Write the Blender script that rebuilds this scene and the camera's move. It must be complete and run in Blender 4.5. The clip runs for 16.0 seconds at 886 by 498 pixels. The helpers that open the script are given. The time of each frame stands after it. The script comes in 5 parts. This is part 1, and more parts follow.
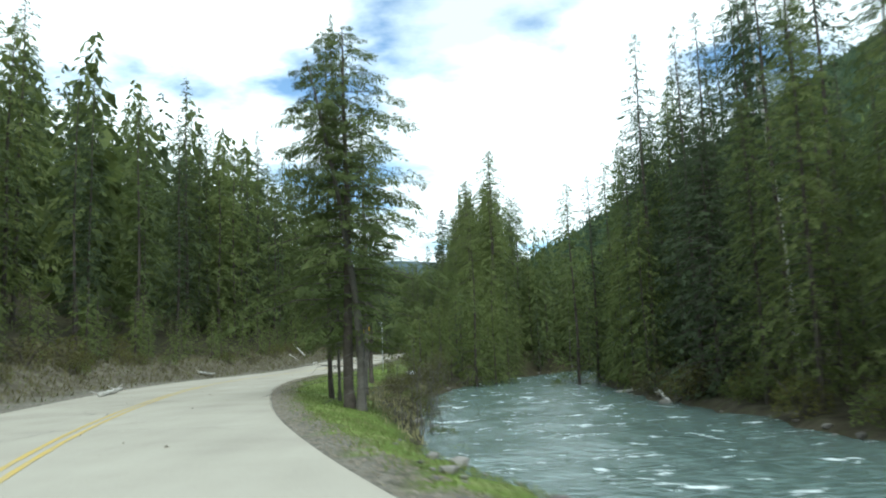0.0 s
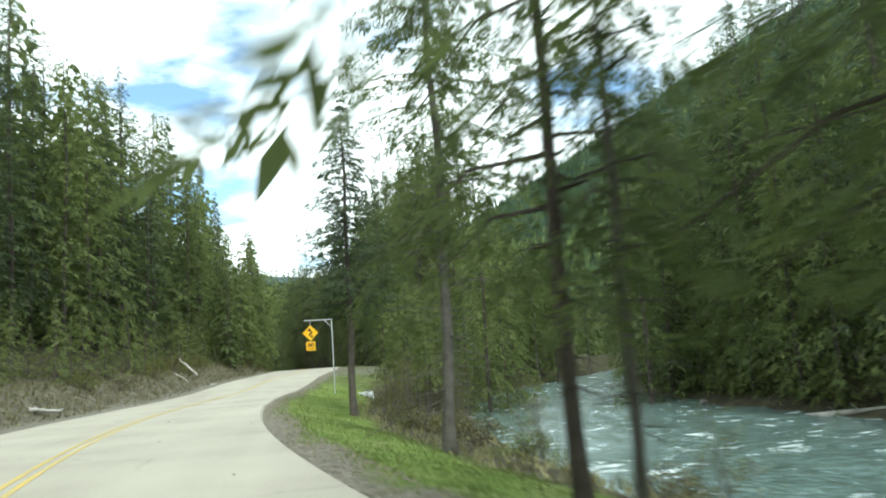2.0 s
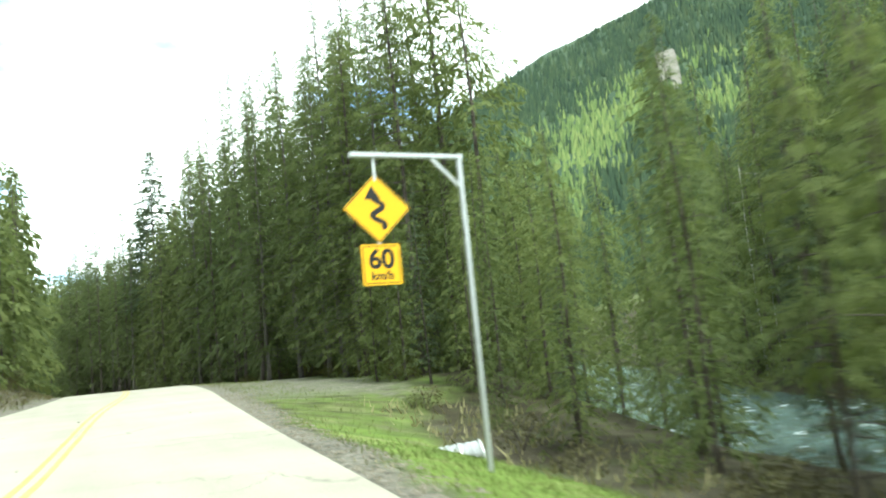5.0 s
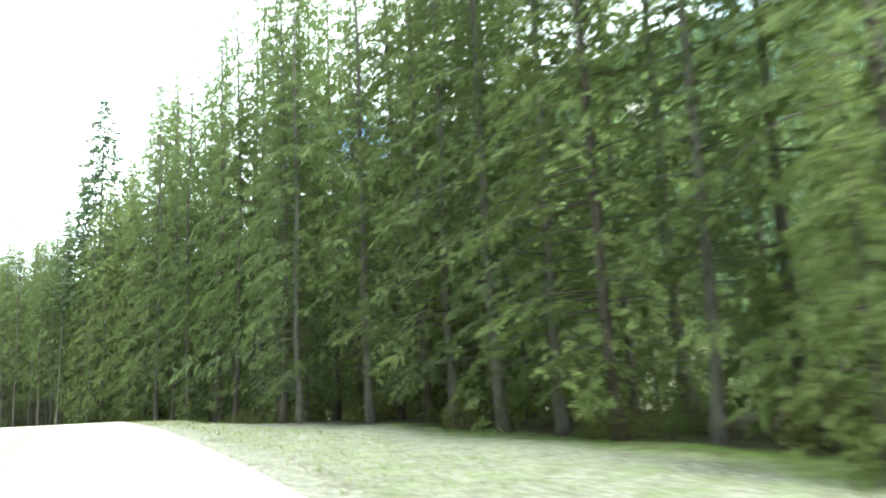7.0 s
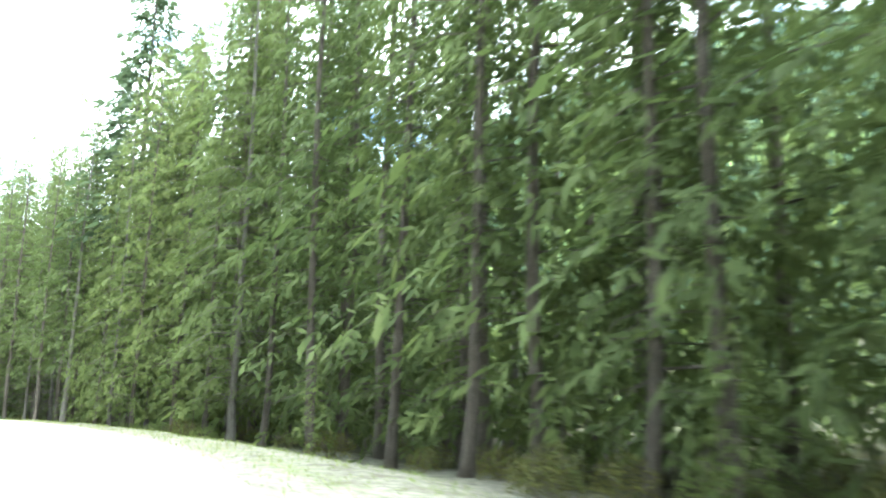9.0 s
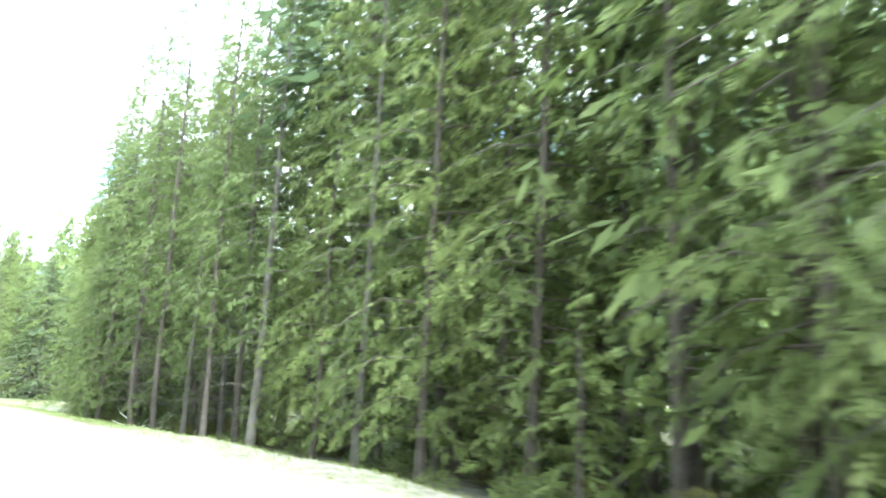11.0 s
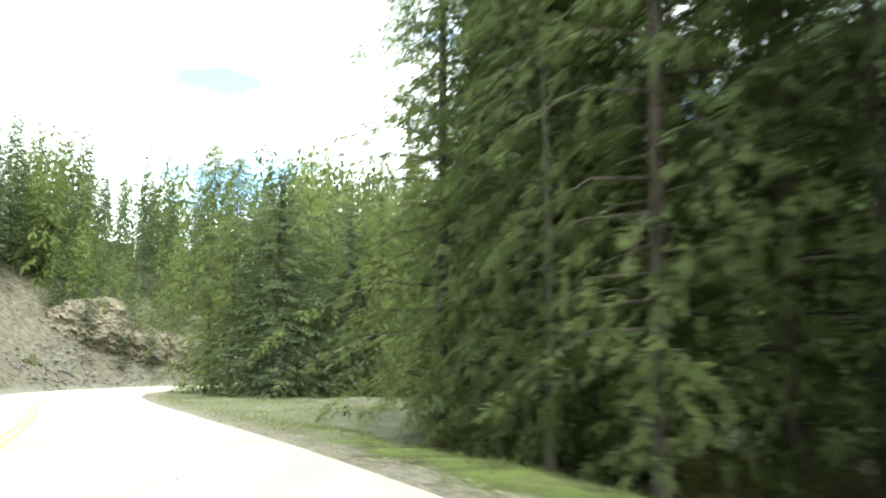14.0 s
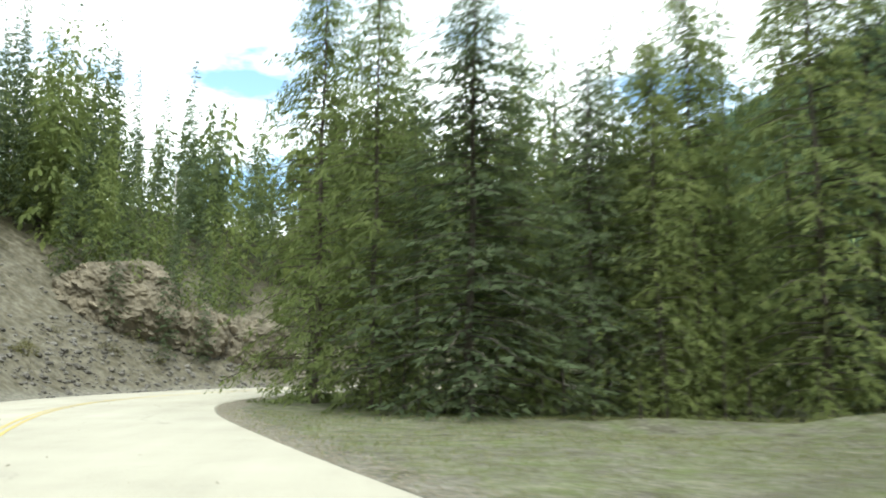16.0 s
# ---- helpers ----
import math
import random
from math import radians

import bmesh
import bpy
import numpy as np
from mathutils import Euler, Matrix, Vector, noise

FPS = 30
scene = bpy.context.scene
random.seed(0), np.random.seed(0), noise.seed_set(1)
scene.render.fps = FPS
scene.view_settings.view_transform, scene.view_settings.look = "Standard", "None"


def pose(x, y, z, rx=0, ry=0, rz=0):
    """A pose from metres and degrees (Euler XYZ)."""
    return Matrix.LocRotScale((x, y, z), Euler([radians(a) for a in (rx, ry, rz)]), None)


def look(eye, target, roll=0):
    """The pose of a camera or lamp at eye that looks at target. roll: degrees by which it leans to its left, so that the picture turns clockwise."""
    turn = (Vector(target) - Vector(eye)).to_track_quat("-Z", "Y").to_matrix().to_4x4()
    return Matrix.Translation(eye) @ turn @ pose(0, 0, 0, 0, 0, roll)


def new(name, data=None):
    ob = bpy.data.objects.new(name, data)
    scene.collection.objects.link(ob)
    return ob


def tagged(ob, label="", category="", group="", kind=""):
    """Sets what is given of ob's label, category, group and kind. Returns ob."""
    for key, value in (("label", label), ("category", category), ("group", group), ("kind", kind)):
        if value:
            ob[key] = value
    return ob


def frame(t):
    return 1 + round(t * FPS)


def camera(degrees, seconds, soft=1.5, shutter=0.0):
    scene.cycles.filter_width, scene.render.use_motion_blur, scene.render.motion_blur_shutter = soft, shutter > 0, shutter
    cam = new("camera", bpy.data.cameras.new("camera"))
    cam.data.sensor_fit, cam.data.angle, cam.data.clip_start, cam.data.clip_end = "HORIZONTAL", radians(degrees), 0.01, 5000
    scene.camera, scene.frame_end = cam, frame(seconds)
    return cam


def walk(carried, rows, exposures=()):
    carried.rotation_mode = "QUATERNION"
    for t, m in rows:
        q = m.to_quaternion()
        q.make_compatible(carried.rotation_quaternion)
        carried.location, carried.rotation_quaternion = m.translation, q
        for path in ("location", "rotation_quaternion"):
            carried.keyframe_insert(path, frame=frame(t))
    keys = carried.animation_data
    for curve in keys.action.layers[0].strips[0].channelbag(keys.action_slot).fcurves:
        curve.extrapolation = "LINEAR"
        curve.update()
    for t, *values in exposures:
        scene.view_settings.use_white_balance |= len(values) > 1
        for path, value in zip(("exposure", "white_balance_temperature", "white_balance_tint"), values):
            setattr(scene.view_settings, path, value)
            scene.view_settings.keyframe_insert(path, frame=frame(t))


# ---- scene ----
cam = camera(59.1, 16.0, soft=1.9, shutter=0.42)
PATH = [
    (0, (0.0, 0.0, 1.35), (-0.001, 1.981, 1.625), -2.2),
    (0.5, (-2.415, 6.099, 1.42), (-2.339, 8.077, 1.705), -3.6),
    (1, (-4.715, 12.888, 1.473), (-4.539, 14.861, 1.747), -3.7),
    (1.5, (-6.555, 19.328, 1.419), (-6.287, 21.291, 1.694), -4.1),
    (2, (-8.28, 26.35, 1.58), (-7.919, 28.295, 1.872), -4.1),
    (2.5, (-9.66, 32.909, 1.639), (-9.22, 34.837, 1.935), -3.8),
    (3, (-10.81, 40.042, 1.682), (-10.291, 41.953, 1.968), -4.1),
    (3.5, (-11.5, 46.716, 1.737), (-10.898, 48.603, 2.014), -4.2),
    (4, (-12.075, 54.08, 1.775), (-11.376, 55.934, 2.045), -4.7),
    (4.5, (-12.338, 61.113, 1.801), (-11.543, 62.928, 2.075), -5.3),
    (5, (-12.092, 67.698, 1.834), (-11.208, 69.468, 2.127), -5.7),
    (5.5, (-11.506, 74.15, 1.914), (-10.553, 75.879, 2.234), -5.8),
    (6, (-10.754, 80.784, 2.084), (-9.758, 82.484, 2.43), -5.4),
    (6.5, (-10.005, 87.917, 2.384), (-9.002, 89.609, 2.747), -4.2),
    (7, (-9.315, 95.405, 2.763), (-8.325, 97.102, 3.137), -2.6),
    (7.5, (-8.395, 102.426, 2.924), (-7.415, 104.129, 3.299), -1.9),
    (8, (-7.59, 110.256, 3.179), (-6.622, 111.965, 3.554), -1.0),
    (8.5, (-6.897, 117.975, 3.399), (-5.943, 119.693, 3.772), 0.0),
    (9, (-6.428, 125.474, 3.548), (-5.495, 127.204, 3.917), 1.1),
    (9.5, (-6.182, 132.752, 3.626), (-5.286, 134.503, 3.991), 2.0),
    (10, (-6.161, 139.81, 3.634), (-5.322, 141.59, 3.994), 2.7),
    (10.5, (-6.363, 146.648, 3.57), (-5.611, 148.466, 3.929), 3.0),
    (11, (-6.678, 153.376, 3.472), (-6.029, 155.233, 3.831), 3.0),
    (11.5, (-7.305, 159.797, 3.37), (-6.746, 161.684, 3.723), 3.0),
    (12, (-8.244, 166.891, 3.249), (-7.765, 168.801, 3.595), 2.5),
    (12.5, (-9.568, 173.522, 3.175), (-9.17, 175.454, 3.507), 1.9),
    (13, (-11.153, 180.733, 2.991), (-10.828, 182.677, 3.331), 2.2),
    (13.5, (-12.843, 187.716, 2.843), (-12.557, 189.671, 3.154), 1.4),
    (14, (-14.855, 195.135, 2.556), (-14.593, 197.096, 2.848), 0.1),
    (14.5, (-16.69, 201.807, 2.506), (-16.439, 203.769, 2.8), -0.4),
    (15, (-18.712, 208.837, 2.405), (-18.471, 210.8, 2.702), -0.1),
    (15.5, (-20.568, 215.26, 2.316), (-20.344, 217.225, 2.614), 0.2),
    (16, (-22.748, 222.118, 2.088), (-22.545, 224.086, 2.381), 0.4),
]
walk(cam, [(t, look(eye, target, roll)) for t, eye, target, roll in PATH],
     [(0, 0.45, 5700, -5), (2, 0.9, 6000, -6), (3, 0.86, 6075, -7), (4, 1.03, 6150, -8), (6.5, 2.3, 5950, -12), (8, 2.8, 5850, -10), (10.5, 3.5, 5550, -5), (12.5, 2.86, 6000, -7), (14, 1.95, 6250, -6), (16, 1.28, 6200, -3)])

# ---- light ----
SUN_EL, SUN_AZ = radians(54), radians(172)
world = bpy.data.worlds.new("sky")
scene.world = world
world.use_nodes = True
wn, wl = world.node_tree.nodes, world.node_tree.links
wn.clear()
w_out = wn.new("ShaderNodeOutputWorld")
w_mix = wn.new("ShaderNodeMixShader")
w_sky = wn.new("ShaderNodeTexSky")
w_sky.dust_density = 1.1
w_sky.sky_type, w_sky.sun_disc, w_sky.sun_elevation, w_sky.sun_rotation = "NISHITA", False, SUN_EL, SUN_AZ
w_blue = wn.new("ShaderNodeBackground")
w_blue.inputs["Strength"].default_value = 0.15
w_cloud = wn.new("ShaderNodeBackground")
w_cloud.inputs["Strength"].default_value = 1.35
w_co = wn.new("ShaderNodeTexCoord")
w_sep = wn.new("ShaderNodeSeparateXYZ")
w_add = wn.new("ShaderNodeMath")
w_add.operation, w_add.inputs[1].default_value = "ADD", 0.12
w_div = wn.new("ShaderNodeVectorMath")
w_div.operation = "DIVIDE"
w_com = wn.new("ShaderNodeCombineXYZ")
w_noise = wn.new("ShaderNodeTexNoise")
w_noise.inputs["Scale"].default_value, w_noise.inputs["Detail"].default_value = 1.15, 9
w_noise.inputs["Roughness"].default_value = 0.52
w_ramp = wn.new("ShaderNodeValToRGB")
w_ramp.color_ramp.elements[0].position, w_ramp.color_ramp.elements[1].position = 0.385, 0.47
w_noise2 = wn.new("ShaderNodeTexNoise")
w_noise2.inputs["Scale"].default_value, w_noise2.inputs["Detail"].default_value = 2.2, 6
w_ramp2 = wn.new("ShaderNodeValToRGB")
w_ramp2.color_ramp.elements[0].position, w_ramp2.color_ramp.elements[1].position = 0.35, 0.6
w_ramp2.color_ramp.elements[0].color = (0.58, 0.61, 0.63, 1)
w_ramp2.color_ramp.elements[1].color = (1.0, 1.0, 1.0, 1)
w_map = wn.new("ShaderNodeMapping")
w_map.inputs["Location"].default_value = (3.1, 1.7, 0)
wl.new(w_co.outputs["Generated"], w_sep.inputs[0])
wl.new(w_sep.outputs["Z"], w_add.inputs[0])
for axis in "XYZ":
    wl.new(w_add.outputs[0], w_com.inputs[axis])
wl.new(w_co.outputs["Generated"], w_div.inputs[0])
wl.new(w_com.outputs[0], w_div.inputs[1])
wl.new(w_div.outputs[0], w_map.inputs[0])
wl.new(w_map.outputs[0], w_noise.inputs["Vector"])
wl.new(w_map.outputs[0], w_noise2.inputs["Vector"])
wl.new(w_noise.outputs["Fac"], w_ramp.inputs[0])
wl.new(w_noise2.outputs["Fac"], w_ramp2.inputs[0])
wl.new(w_ramp2.outputs[0], w_cloud.inputs["Color"])
wl.new(w_sky.outputs[0], w_blue.inputs["Color"])
wl.new(w_ramp.outputs[0], w_mix.inputs[0])
wl.new(w_blue.outputs[0], w_mix.inputs[1])
wl.new(w_cloud.outputs[0], w_mix.inputs[2])
wl.new(w_mix.outputs[0], w_out.inputs["Surface"])

sun = new("sun", bpy.data.lights.new("sun", "SUN"))
sun.data.energy, sun.data.angle, sun.data.color = 1.9, radians(18), (1.0, 0.96, 0.9)
sun.rotation_euler = (radians(90) - SUN_EL, 0, math.pi - SUN_AZ)


# ---- materials ----
def material(name, colors, scale=2.0, rough=0.9, bump=0.3, bump_scale=None, spread=0.5, stain=0.0, island=0.0, metal=0.0, leafy=0.0, gloss=0.3):
    """A surface whose colour runs between colours by noise at two scales, with fine relief."""
    m = bpy.data.materials.new(name)
    m.use_nodes = True
    nt = m.node_tree
    nodes, links = nt.nodes, nt.links
    nodes.clear()
    out = nodes.new("ShaderNodeOutputMaterial")
    bsdf = nodes.new("ShaderNodeBsdfPrincipled")
    bsdf.inputs["Roughness"].default_value, bsdf.inputs["Metallic"].default_value = rough, metal
    bsdf.inputs["Specular IOR Level"].default_value = gloss
    geo = nodes.new("ShaderNodeTexCoord")
    fine, broad = nodes.new("ShaderNodeTexNoise"), nodes.new("ShaderNodeTexNoise")
    for n, s, d in ((fine, scale * 9, 6), (broad, scale, 4)):
        n.inputs["Scale"].default_value, n.inputs["Detail"].default_value = s, d
        links.new(geo.outputs["Object"], n.inputs["Vector"])
    blend = nodes.new("ShaderNodeMix")
    blend.inputs[0].default_value = 0.45
    links.new(broad.outputs["Fac"], blend.inputs[2])
    links.new(fine.outputs["Fac"], blend.inputs[3])
    value = blend.outputs[0]
    if island:
        rnd = nodes.new("ShaderNodeNewGeometry")
        obj = nodes.new("ShaderNodeObjectInfo")
        some = nodes.new("ShaderNodeMath")
        some.operation = "MULTIPLY_ADD"
        links.new(rnd.outputs["Random Per Island"], some.inputs[0])
        some.inputs[1].default_value = island
        links.new(value, some.inputs[2])
        more = nodes.new("ShaderNodeMath")
        more.operation = "MULTIPLY_ADD"
        links.new(obj.outputs["Random"], more.inputs[0])
        more.inputs[1].default_value = island * 0.9
        links.new(some.outputs[0], more.inputs[2])
        less = nodes.new("ShaderNodeMath")
        less.operation = "SUBTRACT"
        links.new(more.outputs[0], less.inputs[0])
        less.inputs[1].default_value = island * 0.95
        value = less.outputs[0]
    ramp = nodes.new("ShaderNodeValToRGB")
    el = ramp.color_ramp.elements
    lo, hi = 0.5 - spread / 2, 0.5 + spread / 2
    el[0].position, el[1].position = lo, hi
    el[0].color, el[1].color = (*colors[0], 1), (*colors[-1], 1)
    for k, c in enumerate(colors[1:-1], 1):
        el.new(lo + (hi - lo) * k / (len(colors) - 1)).color = (*c, 1)
    links.new(value, ramp.inputs[0])
    links.new(ramp.outputs[0], bsdf.inputs["Base Color"])
    if bump:
        rel = nodes.new("ShaderNodeTexNoise")
        rel.inputs["Scale"].default_value, rel.inputs["Detail"].default_value = bump_scale or scale * 14, 5
        links.new(geo.outputs["Object"], rel.inputs["Vector"])
        b = nodes.new("ShaderNodeBump")
        b.inputs["Strength"].default_value, b.inputs["Distance"].default_value = bump, 0.05
        links.new(rel.outputs["Fac"], b.inputs["Height"])
        links.new(b.outputs[0], bsdf.inputs["Normal"])
    if leafy:
        tr, mx = nodes.new("ShaderNodeBsdfTranslucent"), nodes.new("ShaderNodeMixShader")
        links.new(ramp.outputs[0], tr.inputs["Color"])
        mx.inputs[0].default_value = leafy
        links.new(bsdf.outputs[0], mx.inputs[1])
        links.new(tr.outputs[0], mx.inputs[2])
        links.new(mx.outputs[0], out.inputs["Surface"])
    else:
        links.new(bsdf.outputs[0], out.inputs["Surface"])
    return m


PAINT = material("yellow_paint", [(0.35, 0.29, 0.18), (0.42, 0.32, 0.11), (0.50, 0.34, 0.06)], 1.2, 0.8, 0.1)
GRAVEL = material("shoulder_gravel", [(0.11, 0.095, 0.07), (0.20, 0.175, 0.135), (0.32, 0.29, 0.24)], 4, 0.95, 0.6)
BARK = material("bark_brown", [(0.042, 0.034, 0.028), (0.092, 0.076, 0.064), (0.16, 0.14, 0.12)], 3, 0.95, 0.8)
BARK_PALE = material("bark_grey", [(0.065, 0.057, 0.049), (0.125, 0.112, 0.098), (0.20, 0.183, 0.162)], 3, 0.95, 0.7)
DEADWOOD = material("bleached_wood", [(0.30, 0.28, 0.25), (0.45, 0.43, 0.39), (0.60, 0.58, 0.54)], 4, 0.85, 0.4)
CEDAR = material("cedar_foliage", [(0.060, 0.083, 0.032), (0.112, 0.142, 0.047), (0.178, 0.20, 0.070)], 0.35, 0.75, 0, island=0.2, spread=0.75, leafy=0.54)
CEDAR_LIGHT = material("young_cedar_foliage", [(0.082, 0.108, 0.037), (0.148, 0.18, 0.056), (0.222, 0.245, 0.082)], 0.35, 0.75, 0, island=0.2, spread=0.75, leafy=0.54)
SPRUCE = material("spruce_needles", [(0.042, 0.060, 0.033), (0.078, 0.104, 0.050), (0.128, 0.152, 0.070)], 0.35, 0.75, 0, island=0.2, spread=0.75, leafy=0.5)
SHRUB = material("shrub_leaves", [(0.06, 0.06, 0.018), (0.11, 0.11, 0.028), (0.17, 0.15, 0.04)], 0.8, 0.8, 0, island=0.35, spread=0.8, leafy=0.3)
TWIG = material("dry_brush", [(0.055, 0.054, 0.022), (0.095, 0.088, 0.038), (0.15, 0.132, 0.066)], 0.8, 0.9, 0, island=0.35, spread=0.8)
GRASS = material("verge_grass", [(0.085, 0.12, 0.028), (0.135, 0.175, 0.044), (0.20, 0.205, 0.088)], 0.6, 0.9, 0, island=0.4, spread=0.8, leafy=0.25)
DRY_GRASS = material("dry_grass", [(0.13, 0.135, 0.052), (0.20, 0.192, 0.088), (0.30, 0.27, 0.15)], 0.6, 0.9, 0, island=0.4, spread=0.8, leafy=0.2)
ROCK = material("cut_rock", [(0.072, 0.062, 0.046), (0.178, 0.151, 0.110), (0.33, 0.28, 0.205)], 0.9, 0.9, 0.9, 5, 0.6, island=0.3)
SCREE = material("scree_stone", [(0.075, 0.068, 0.06), (0.125, 0.115, 0.103), (0.23, 0.212, 0.19)], 1.5, 0.95, 0.7, 12, 0.6, island=0.4)
STEEL = material("galvanised_steel", [(0.48, 0.49, 0.50), (0.60, 0.61, 0.62)], 6, 0.45, 0.05, metal=0.7)
SIGN_YELLOW = material("sign_yellow", [(0.80, 0.42, 0.012), (0.86, 0.47, 0.016)], 2, 0.45, 0)
SIGN_BLACK = material("sign_black", [(0.012, 0.012, 0.012), (0.02, 0.02, 0.02)], 2, 0.5, 0)
CULVERT = material("culvert_metal", [(0.55, 0.56, 0.57), (0.70, 0.71, 0.72)], 3, 0.5, 0.1, metal=0.4)
MOUNTAIN = material("wooded_slope", [(0.022, 0.042, 0.027), (0.04, 0.066, 0.034), (0.075, 0.10, 0.045)], 0.012, 0.95, 0.8, 0.06, 0.5, island=0.35)
SLIDE = material("pale_slide_rock", [(0.11, 0.10, 0.08), (0.17, 0.155, 0.13), (0.24, 0.22, 0.185)], 0.06, 0.95, 0.6, 0.3)
# Yellow-green of the sunlit slope: sunlight mixed into the trees' colour.
SUNLIT_SLOPE = material("sunlit_wooded_slope", [(0.075, 0.115, 0.042), (0.13, 0.18, 0.058), (0.21, 0.245, 0.085)], 0.02, 0.95, 0, island=0.5, spread=0.7)
# The blue is distance haze, put into the ridge's base colour.
HAZY_HILL = material("hazy_distant_hill", [(0.06, 0.09, 0.11), (0.085, 0.115, 0.13)], 0.004, 1.0, 0)


def asphalt_material():
    """Bleached asphalt: aggregate, broad mottling, long stains along the lane and a few fine cracks."""
    m = bpy.data.materials.new("worn_asphalt")
    m.use_nodes = True
    nodes, links = m.node_tree.nodes, m.node_tree.links
    bsdf = nodes["Principled BSDF"]
    bsdf.inputs["Roughness"].default_value, bsdf.inputs["Specular IOR Level"].default_value = 0.88, 0.25
    co = nodes.new("ShaderNodeTexCoord")

    def tex(scale, detail, stretch=None):
        n = nodes.new("ShaderNodeTexNoise")
        n.inputs["Scale"].default_value, n.inputs["Detail"].default_value = scale, detail
        src = co.outputs["Object"]
        if stretch:
            mp = nodes.new("ShaderNodeMapping")
            mp.inputs["Scale"].default_value = stretch
            links.new(src, mp.inputs[0])
            src = mp.outputs[0]
        links.new(src, n.inputs["Vector"])
        return n.outputs["Fac"]

    def calc(op, a, b, c=None):
        n = nodes.new("ShaderNodeMath")
        n.operation = op
        for k, v in enumerate((a, b, c)):
            if v is None:
                continue
            if isinstance(v, float):
                n.inputs[k].default_value = v
            else:
                links.new(v, n.inputs[k])
        return n.outputs[0]

    value = calc("MULTIPLY_ADD", tex(0.35, 5), 0.40, calc("MULTIPLY_ADD", tex(38.0, 4), 0.30, calc("MULTIPLY", tex(0.8, 6, (1.0, 0.06, 1.0)), 0.30)))
    ramp = nodes.new("ShaderNodeValToRGB")
    e = ramp.color_ramp.elements
    e[0].position, e[1].position = 0.30, 0.68
    e[0].color, e[1].color = (0.235, 0.214, 0.176, 1), (0.40, 0.372, 0.312, 1)
    e.new(0.49).color = (0.338, 0.311, 0.256, 1)
    links.new(value, ramp.inputs[0])
    warp = nodes.new("ShaderNodeVectorMath")
    warp.operation = "MULTIPLY_ADD"
    wob = nodes.new("ShaderNodeTexNoise")
    wob.inputs["Scale"].default_value, wob.inputs["Detail"].default_value = 0.7, 5
    links.new(co.outputs["Object"], wob.inputs["Vector"])
    links.new(wob.outputs["Color"], warp.inputs[0])
    warp.inputs[1].default_value = (2.2, 2.2, 0.0)
    links.new(co.outputs["Object"], warp.inputs[2])
    cells = nodes.new("ShaderNodeTexVoronoi")
    cells.feature = "DISTANCE_TO_EDGE"
    cells.inputs["Scale"].default_value = 0.22
    links.new(warp.outputs[0], cells.inputs["Vector"])
    thin = nodes.new("ShaderNodeMapRange")
    thin.inputs[1].default_value, thin.inputs[2].default_value = 0.0, 0.007
    thin.inputs[3].default_value, thin.inputs[4].default_value = 1.0, 0.0
    links.new(cells.outputs["Distance"], thin.inputs[0])
    where = nodes.new("ShaderNodeMapRange")
    where.inputs[1].default_value, where.inputs[2].default_value = 0.5, 0.62
    links.new(tex(0.16, 3), where.inputs[0])
    crack = calc("MULTIPLY", calc("MULTIPLY", thin.outputs[0], where.outputs[0]), 0.6)
    mix = nodes.new("ShaderNodeMix")
    mix.data_type = "RGBA"
    links.new(crack, mix.inputs[0])
    links.new(ramp.outputs[0], mix.inputs[6])
    mix.inputs[7].default_value = (0.10, 0.095, 0.085, 1)
    links.new(mix.outputs[2], bsdf.inputs["Base Color"])
    b = nodes.new("ShaderNodeBump")
    b.inputs["Strength"].default_value, b.inputs["Distance"].default_value = 0.3, 0.02
    links.new(tex(60.0, 5), b.inputs["Height"])
    links.new(b.outputs[0], bsdf.inputs["Normal"])
    return m


